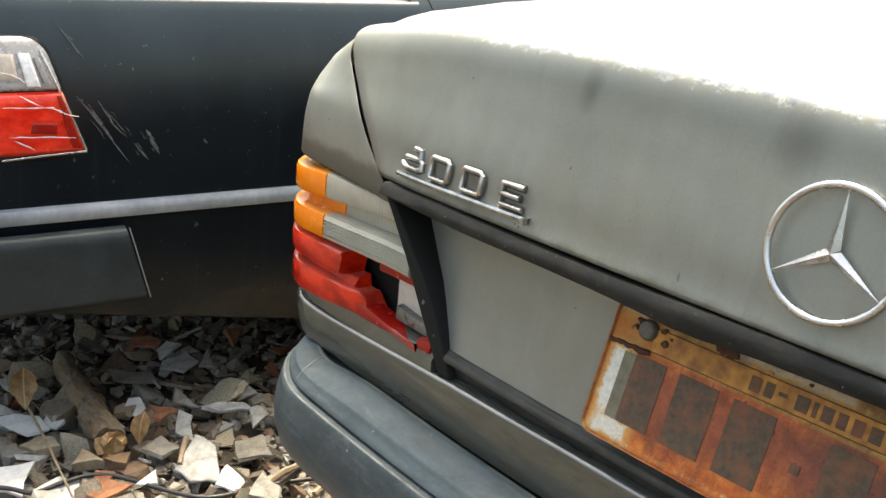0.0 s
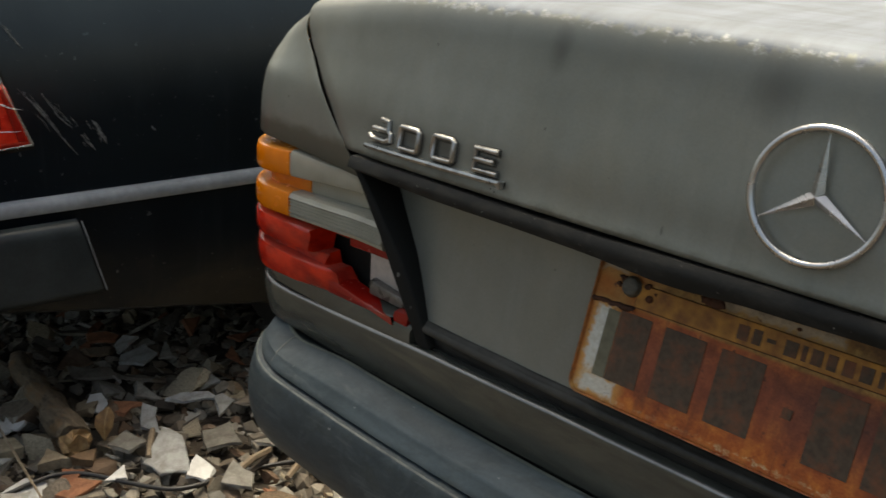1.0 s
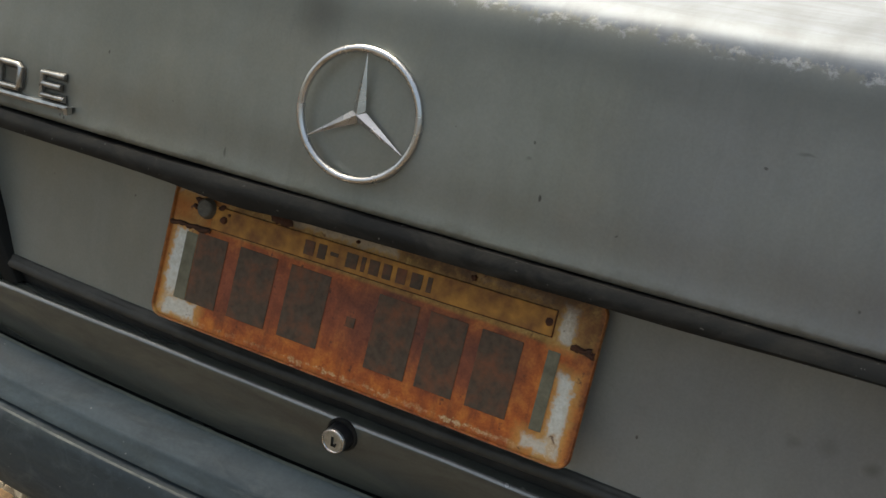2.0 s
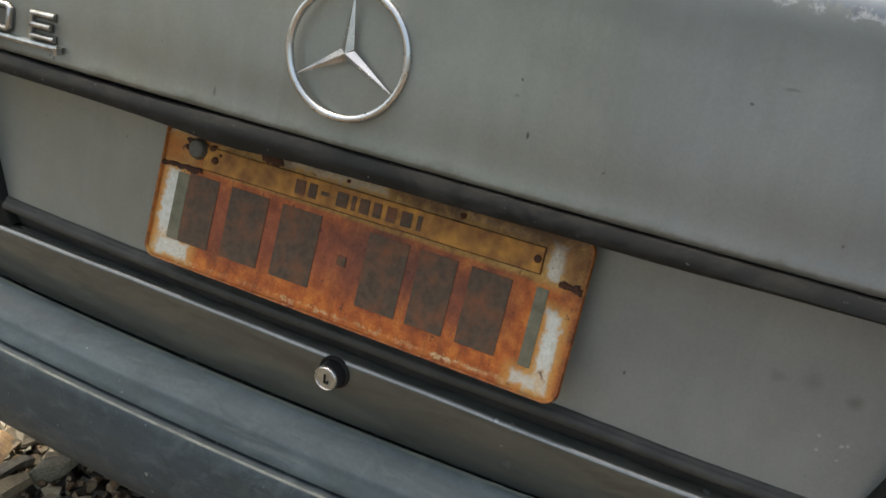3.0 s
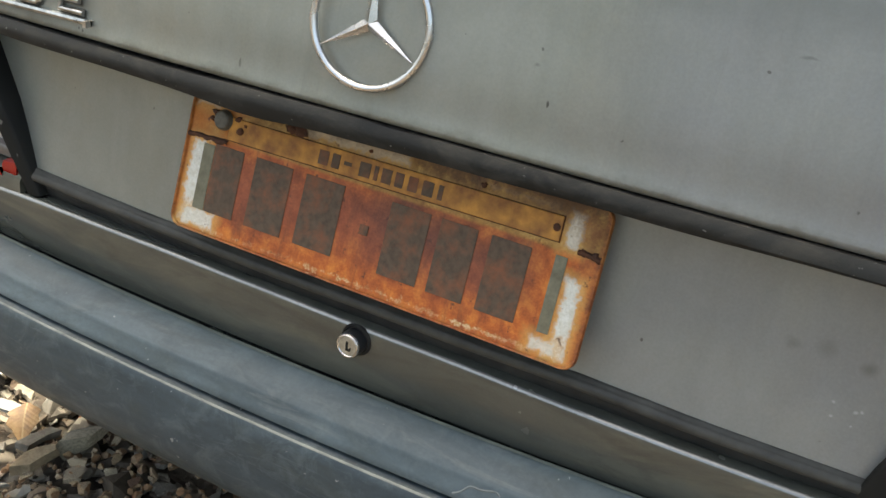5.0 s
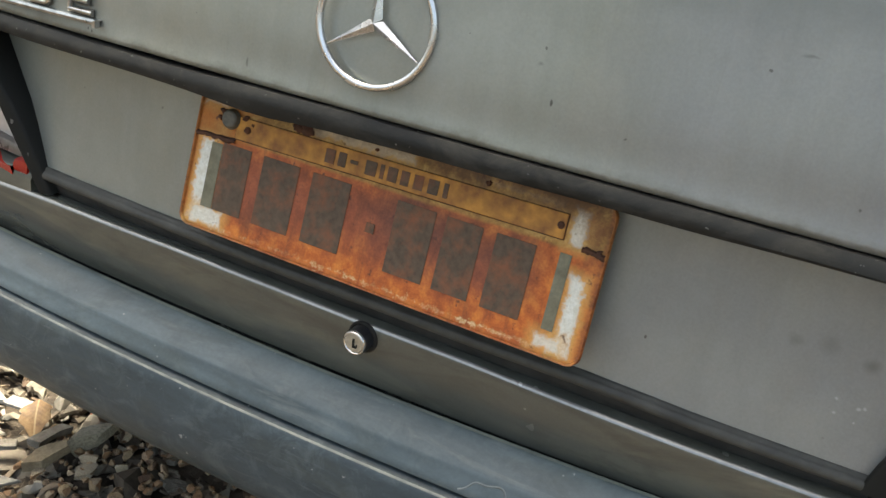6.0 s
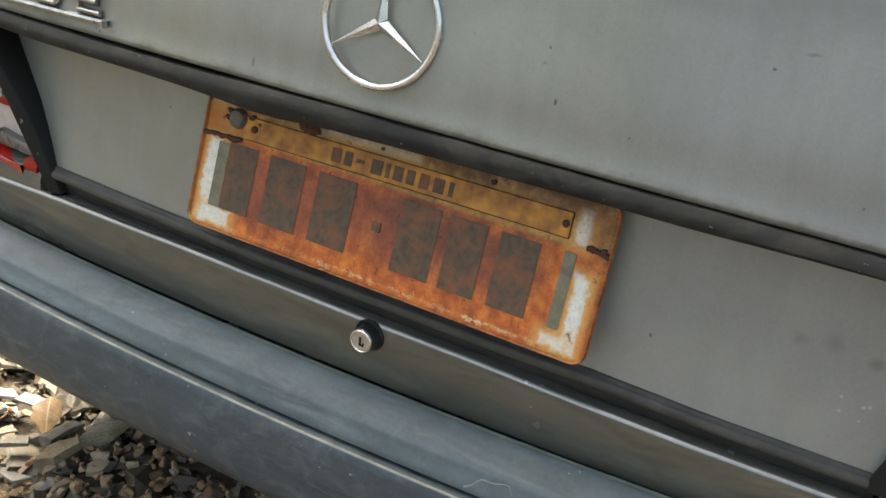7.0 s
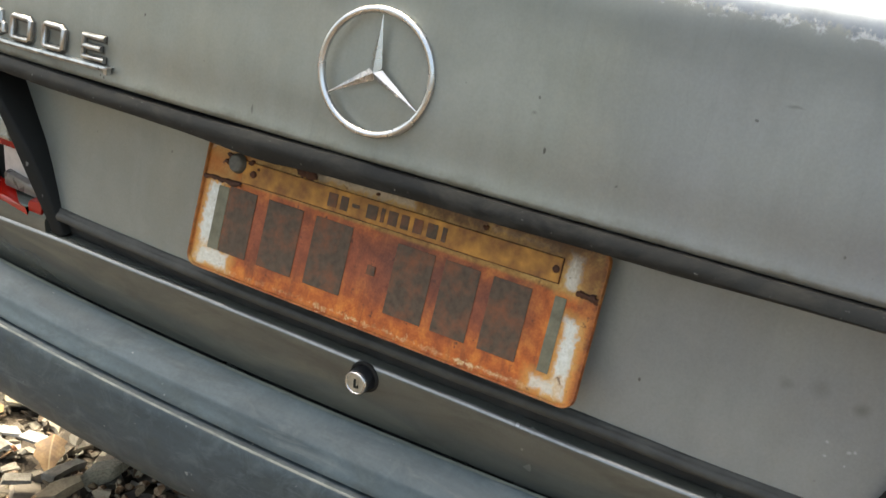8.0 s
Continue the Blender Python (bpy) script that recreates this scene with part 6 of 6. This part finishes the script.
for x, y, w, d, yaw, tip, material in ((-1.346, -0.062, 0.090, 0.110, 50, (14, -4), "bright_tile"), (-1.275, -0.023, 0.092, 0.085, 75, (16, 6), "bright_tile"), (-1.201, 0.108, 0.044, 0.080, 52, (16, 4), "bright_tile"),
                                       (-1.256, 0.037, 0.100, 0.062, 66, (14, -8), "clay_face"), (-1.217, 0.046, 0.078, 0.060, 60, (10, -4), "clay_face"), (-1.536, 0.024, 0.112, 0.060, 50, (16, 4), "bright_tile"),
                                       (-1.514, 0.081, 0.046, 0.060, 40, (20, 4), "bright_tile"), (-1.462, 0.218, 0.050, 0.060, 62, (24, 6), "bright_tile"), (-1.415, 0.248, 0.074, 0.045, 58, (14, -6), "clay_face"),
                                       (-1.445, 0.319, 0.062, 0.080, 75, (18, 14), "cream_face"), (-1.598, 0.393, 0.092, 0.085, 45, (12, -8), "tile_face"), (-1.606, 0.287, 0.122, 0.070, 68, (16, 6), "cream_face"),
                                       (-1.735, 0.392, 0.090, 0.055, 55, (16, 0), "clay_face"), (-1.669, 0.406, 0.064, 0.085, 30, (18, -14), "tile_face"), (-1.407, 0.429, 0.072, 0.058, 50, (16, -6), "tile_face"),
                                       (-1.364, 0.375, 0.108, 0.045, 60, (10, 0), "tile_face"), (-1.306, 0.399, 0.052, 0.080, 52, (18, 4), "tile_face"), (-1.367, 0.445, 0.058, 0.052, 80, (16, 6), "cream_face"),
                                       (-1.338, 0.257, 0.050, 0.105, 64, (18, -8), "tile_face"), (-1.212, 0.215, 0.100, 0.150, 57, (14, 0), "tile_face"), (-1.203, 0.325, 0.108, 0.115, 40, (12, 4), "cream_face"),
                                       (-1.141, 0.233, 0.056, 0.080, 70, (16, 0), "bright_tile"), (-1.581, 0.450, 0.052, 0.080, 60, (20, 0), "cream_face"), (-1.290, 0.180, 0.085, 0.070, 60, (10, 4), "cream_face"),
                                       (-1.06, 0.255, 0.09, 0.06, -30, (8, 12), "cream_face"), (-1.14, 0.43, 0.11, 0.07, 10, (12, 4), "tile_face"), (-1.36, 0.52, 0.12, 0.06, -15, (8, 8), "cream_face"),
                                       (-0.675, 0.125, 0.080, 0.030, 38, (10, 8), "cream_face"), (-0.832, 0.254, 0.070, 0.030, 40, (6, 12), "tile_face"), (-0.815, 0.225, 0.075, 0.035, -20, (14, 6), "cream_face"),
                                       (-0.784, 0.268, 0.056, 0.044, 62, (10, 8), "tile_face"), (-0.725, 0.185, 0.060, 0.040, 70, (8, 14), "cream_face"), (-0.905, 0.365, 0.10, 0.045, 25, (10, 10), "cream_face")):
    tile_shard(x, y, w, d, yaw, tip, material)
# thick blocks among them
for x, y, w, d, yaw, tip, material, thick in ((-1.435, 0.023, 0.085, 0.050, 62, (10, 4), "stone", 0.026), (-1.435, -0.035, 0.060, 0.045, 55, (8, 0), "cream_face", 0.024), (-1.334, 0.064, 0.072, 0.060, 40, (12, -6), "stone", 0.020),
                                              (-1.300, 0.100, 0.060, 0.050, 75, (14, 4), "stone", 0.016), (-0.649, 0.199, 0.080, 0.030, 62, (12, -8), "stone", 0.018), (-0.680, 0.235, 0.090, 0.026, 80, (14, 4), "cream_face", 0.014)):
    tile_shard(x, y, w, d, yaw, tip, material, 0.036, thick)
for which, x, y, size, yaw, tip in ((4, -1.66, 0.46, 0.11, 40, (20, -14)), (8, -1.70, 0.30, 0.12, 100, (8, 0)), (12, -1.52, 0.36, 0.11, 200, (10, 10)), (3, -1.30, 0.46, 0.11, 300, (16, -8)),
                                    (10, -0.89, 0.35, 0.06, 150, (6, 8)), (0, -0.76, 0.20, 0.06, 45, (5, 0))):
    lie("flat", which, x, y, size, yaw, tip, 0.032)
for which, x, y, size, yaw, lift, stretch in ((1, -0.640, 0.262, 0.105, 58, 0.026, (1, 0.75, 0.8)), (4, -0.585, 0.215, 0.040, 10, 0.022, (1, 1, 1)), (7, -0.700, 0.268, 0.040, 100, 0.026, (1, 1, 1)), (10, -0.600, 0.235, 0.030, 30, 0.024, (1, 1, 1)),
                                              (13, -0.555, 0.255, 0.026, 0, 0.026, (1, 1, 1)), (4, -1.46, 0.20, 0.055, 33, 0.036, (1, 1, 1.2)), (7, -1.37, 0.47, 0.075, 140, 0.03, (1, 1, 1))):
    lie("rock", which, x, y, size, yaw, (8, -6), lift, stretch)


def tube(bm, pts, radii, seg=12, rough=0.0, seed=1):
    r_ = random.Random(seed)
    rows = []
    for i, (p, r) in enumerate(zip(pts, radii)):
        a, b = Vector(pts[max(0, i - 1)]), Vector(pts[min(len(pts) - 1, i + 1)])
        q = (b - a).to_track_quat("Z", "Y").to_matrix()
        row = []
        for k in range(seg):
            t = math.tau * k / seg
            rr = r * (1 + rough * r_.uniform(-1, 1))
            row.append(bm.verts.new(Vector(p) + q @ Vector((rr * math.cos(t), rr * math.sin(t), 0))))
        rows.append(row)
    for a, b in zip(rows, rows[1:]):
        for k in range(seg):
            bm.faces.new((a[k], a[(k + 1) % seg], b[(k + 1) % seg], b[k]))
    return rows


def log():
    t = thing("log", "short broken log with brown bark lying on rubble", "log")
    bm = bmesh.new()
    n = 20
    a, b = Vector((-1.743, 0.193, 0.085)), Vector((-1.341, 0.106, 0.092))
    pts = [a.lerp(b, i / n) + Vector((0, 0.006 * math.sin(i * 1.1), 0.004 * math.sin(i * 0.8))) for i in range(n + 1)]
    rad = [(0.020 + 0.008 * i / n + 0.002 * math.sin(i * 2.3)) * min(1.0, 0.45 + 0.28 * i) for i in range(n + 1)]
    rows = tube(bm, pts, rad, 22, 0.11, 4)
    bm.faces.new(rows[0])
    bm.faces.new(rows[-1][::-1])
    part("bark", bm, M["bark"], t, "flaking brown bark", smooth=60)
    bm = bmesh.new()
    d = (b - a).normalized()
    r_ = random.Random(5)
    q = d.to_track_quat("Z", "Y").to_matrix()
    rim = [bm.verts.new(b + d * (0.002 + r_.uniform(0, 0.02)) + q @ Vector((0.029 * math.cos(k * math.tau / 14), 0.029 * math.sin(k * math.tau / 14), 0))) for k in range(14)]
    mid = [bm.verts.new(b + d * (0.012 + r_.uniform(0, 0.022)) + q @ Vector((0.018 * math.cos(k * math.tau / 14), 0.018 * math.sin(k * math.tau / 14), 0))) for k in range(14)]
    for k in range(14):
        bm.faces.new((rim[k], rim[(k + 1) % 14], mid[(k + 1) % 14], mid[k]))
    bm.faces.new(mid)
    part("broken_end", bm, M["wood"], t, "splintered pale wood end", smooth=0)


log()


bm = bmesh.new()
line = smooth_line([(-1.38, -0.17, 0.07), (-1.32, -0.094, 0.072), (-1.281, -0.062, 0.072), (-1.278, -0.014, 0.076), (-1.273, 0.035, 0.078), (-1.244, 0.073, 0.078), (-1.187, 0.107, 0.076),
                    (-1.141, 0.135, 0.075), (-1.111, 0.161, 0.074), (-1.098, 0.198, 0.072), (-1.10, 0.26, 0.066), (-1.08, 0.36, 0.06), (-1.03, 0.46, 0.06)])
rows = tube(bm, line, [0.0042] * len(line), 10)
bm.faces.new(rows[0])
bm.faces.new(rows[-1][::-1])
tagged(part("cable", bm, M["cable"], None), "thin black cable lying over the rubble", "cable")

bm = bmesh.new()
line = smooth_line([(-1.56, 0.05, 0.080), (-1.517, 0.04, 0.085), (-1.413, 0.019, 0.087), (-1.317, -0.001, 0.085), (-1.208, -0.021, 0.078)], 6)
rows = tube(bm, line, [0.0030 - 0.0010 * i / len(line) for i in range(len(line))], 8, 0.15, 9)
bm.faces.new(rows[0])
bm.faces.new(rows[-1][::-1])
tagged(part("stick", bm, M["twig"], None), "thin dry twig lying on the rubble", "stick")
for x0, y0, x1, y1, z in ((-1.117, 0.37, -1.096, 0.28, 0.070), (-1.06, 0.42, -1.02, 0.33, 0.07), (-1.30, 0.24, -1.22, 0.18, 0.08)):
    bm = bmesh.new()
    rows = tube(bm, [(x0, y0, z), ((x0 + x1) / 2, (y0 + y1) / 2, z + 0.004), (x1, y1, z)], [0.006, 0.007, 0.005], 6, 0.2, 3)
    bm.faces.new(rows[0])
    bm.faces.new(rows[-1][::-1])
    tagged(part("stick", bm, M["twig"], None), "pale split stick lying on the rubble", "stick")


def leaf(x, y, z, size, yaw, tip, roll, name="dry_leaf"):
    bm = bmesh.new()
    n = 10
    rows = []
    for i in range(n + 1):
        t = i / n
        w = 0.34 * math.sin(math.pi * min(1, t * 0.96 + 0.03)) * (1.15 - 0.5 * t)
        z0 = 0.10 * math.sin(t * 3.0)
        w *= 1 + 0.10 * math.sin(i * 1.9 + x * 40) + 0.05 * math.sin(i * 4.1 + y * 30)
        rows.append([bm.verts.new((t - 0.5, k * w, z0 + 0.22 * abs(k) ** 1.5 * w + (0.012 if k == 0 else 0))) for k in (-1, -0.5, 0, 0.5, 1)])
    for a, b in zip(rows, rows[1:]):
        for k in range(4):
            bm.faces.new((a[k], a[k + 1], b[k + 1], b[k]))
    ob = part(name, bm, M["leaf"], None, thick=0.01)
    ob.matrix_world = Matrix.Translation((x, y, z)) @ pose(0, 0, 0, tip, roll, yaw) @ Matrix.Diagonal((size, size, size, 1))
    tagged(ob, "curled dry brown leaf lying on the rubble", "leaf", "fallen leaves")


leaf(-1.625, 0.070, 0.088, 0.085, -20, 12, 50)
leaf(-1.350, 0.176, 0.095, 0.062, -45, 14, 58)
leaf(-0.717, 0.245, 0.090, 0.076, -50, 6, 22)
leaf(-0.905, 0.285, 0.075, 0.06, 100, 20, 10)

# scratches, lamp details and the door gap on the navy flank
M["scratch"] = simple("bare_scratch", (0.035, 0.042, 0.048), (0.17, 0.178, 0.18), 150, (0.5, 0.7))
M["lens_scratch"] = simple("whitened_scratch", (0.50, 0.47, 0.45), (0.75, 0.70, 0.67), 60, (0.3, 0.5))
navy = bpy.data.objects["parked_car"]
navy_lamp = next(o for o in navy.children if o.name.startswith("tail_lamp") and o.data.vertices[0].co.x > 0)


def on_flank(y, z, out):
    """Point on the navy flank, from the world's y and z."""
    y -= DY
    a = next(p for p in HALF if p[1] >= y)
    b = [p for p in HALF if p[1] < y][-1]
    f = (y - b[1]) / (a[1] - b[1])
    return Vector((b[0] + (a[0] - b[0]) * f + (navy_d(z) + out) * a[2], y, z))


def scratch(pts, w, out=0.0008, material="scratch", parent=None, name="scratch", label="pale scratch in the paint"):
    """A thin raised scuff along points of the flank."""
    bm = bmesh.new()
    r_ = random.Random(int((pts[0][0] + pts[0][1]) * 1000))
    line = []
    for (y0, z0), (y1, z1) in zip(pts, pts[1:]):
        for i in range(6):
            line.append((y0 + (y1 - y0) * i / 6, z0 + (z1 - z0) * i / 6))
    line.append(pts[-1])
    rows = []
    n = len(line) - 1
    for i, (y, z) in enumerate(line):
        t = i / n
        jit = r_.uniform(-1, 1) * 0.0006
        ww = w * math.sin(math.pi * (0.08 + 0.84 * t)) * r_.uniform(0.4, 1.2)
        a, b = Vector(line[max(0, i - 1)]), Vector(line[min(n, i + 1)])
        d = (b - a).normalized()
        rows.append([bm.verts.new(on_flank(y + jit - d.y * ww * k, z + jit + d.x * ww * k, out + o)) for k, o in ((-1, 0), (0, 0.0005), (1, 0))])
    grid_faces(bm, rows)
    part(name, bm, M[material], parent or navy, label, smooth=0)


def facet(corners, out, material, name, label, parent=None):
    """A small panel on the lamp, from four corners given by the world's y and z."""
    bm = bmesh.new()
    c = [Vector(p) for p in corners]
    rows = []
    for j in range(5):
        a, b = c[0].lerp(c[3], j / 4), c[1].lerp(c[2], j / 4)
        rows.append([bm.verts.new(on_flank(*a.lerp(b, i / 4), out)) for i in range(5)])
    grid_faces(bm, rows)
    part(name, bm, M[material], parent or navy_lamp, label, thick=0.002)


# pale strip painted as the highlight on the bumper end's fore edge
facet(((0.1528, 0.486), (0.1545, 0.486), (0.1962, 0.350), (0.1945, 0.350)), 0.0335, "strip", "bumper_edge", "pale highlight strip painted on the bumper end", navy)
facet(((-0.010, 0.785), (0.0084, 0.784), (0.0221, 0.7314), (0.0006, 0.7325)), 0.0088, "bulb_white", "reflector", "bright silvered reflector")
facet(((-0.0388, 0.7839), (-0.0164, 0.7831), (-0.0129, 0.7423), (-0.0401, 0.7437)), 0.0088, "bulb_beige", "reflector", "beige reflector")
facet(((0.0138, 0.7775), (0.0246, 0.7769), (0.0371, 0.735), (0.027, 0.7358)), 0.0088, "bulb_grey", "reflector", "grey reflector")
facet(((0.0058, 0.6738), (0.0439, 0.6709), (0.0435, 0.6528), (0.0016, 0.6563)), 0.0092, "dark_red", "inner_lens", "dark red inner lens")
facet(((0.0464, 0.716), (0.053, 0.716), (0.0840, 0.6285), (0.0686, 0.6285)), 0.0092, "dark_red", "inner_lens", "dark red outer lens rim")
scratch([(-0.0414, 0.7003), (0.0376, 0.6969), (0.0567, 0.6871), (0.0792, 0.6807)], 0.0016, 0.0098, "lens_scratch", navy_lamp, label="whitened crack in the lens")
scratch([(-0.032, 0.6516), (0.02, 0.6495), (0.0729, 0.6465)], 0.0015, 0.0098, "lens_scratch", navy_lamp, label="whitened crack in the lens")
scratch([(-0.0248, 0.6463), (0.0076, 0.6283)], 0.0012, 0.0098, "lens_scratch", navy_lamp, label="whitened crack in the lens")
scratch([(-0.0136, 0.7177), (0.0233, 0.6987)], 0.0010, 0.0098, "lens_scratch", navy_lamp, label="whitened crack in the lens")
scratch([(-0.0400, 0.7550), (-0.02, 0.750), (0.002, 0.737)], 0.0014, 0.0098, "lens_scratch", navy_lamp, label="whitened crack in the lens")
facet(((0.0245, 0.789), (0.0275, 0.789), (0.0925, 0.6240), (0.0885, 0.6240)), 0.0090, "chrome", "chrome_edge", "thin chrome edge")
facet(((-0.0441, 0.6150), (0.0910, 0.6235), (0.0910, 0.6205), (-0.0441, 0.6118)), 0.0090, "chrome", "chrome_edge", "thin chrome edge")
for pts, w in (([(0.0796, 0.7141), (0.1162, 0.6683), (0.1367, 0.6372), (0.1683, 0.5941)], 0.0016), ([(0.1164, 0.7042), (0.1419, 0.6615), (0.1629, 0.64)], 0.0018),
               ([(0.197, 0.6523), (0.2192, 0.6097)], 0.0032), ([(0.1756, 0.6289), (0.2007, 0.5981)], 0.0018), ([(0.0589, 0.8307), (0.0969, 0.7745)], 0.0010)):
    scratch(pts, w)
strand = random.Random(31)
for y0, z0, dy, dz, n, wide in ((0.085, 0.712, 0.075, -0.105, 6, 0.012), (0.118, 0.700, 0.045, -0.058, 7, 0.010), (0.192, 0.652, 0.028, -0.048, 8, 0.010), (0.170, 0.632, 0.032, -0.036, 6, 0.012), (0.060, 0.832, 0.038, -0.058, 4, 0.006)):
    for _ in range(n):
        a, b = sorted((strand.uniform(0, 0.7), strand.uniform(0.3, 1.0)))
        o = strand.uniform(-wide, wide)
        scratch([(y0 + dy * a + o, z0 + dz * a), (y0 + dy * (a + b) / 2 + o, z0 + dz * (a + b) / 2 + strand.uniform(-0.003, 0.003)), (y0 + dy * b + o, z0 + dz * b)],
                strand.uniform(0.0004, 0.0009), label="fine pale scratch in the paint")
bm = bmesh.new()
rows = []
for i in range(9):
    z = 0.90 - 0.053 * i / 8
    y = 0.8005 + 0.0165 * (i / 8) ** 2 - DY
    x = 0.8995 * float(np.interp(z, [0.805, 0.85, 0.885, 0.945], [0.975, 0.956, 0.935, 0.86]))
    rows.append([bm.verts.new((x + o, y + k, z)) for k, o in ((-0.002, 0), (0, 0.0012), (0.002, 0))])
grid_faces(bm, rows)
part("door_gap", bm, M["rubber"], navy, "dark gap of the door", smooth=0)
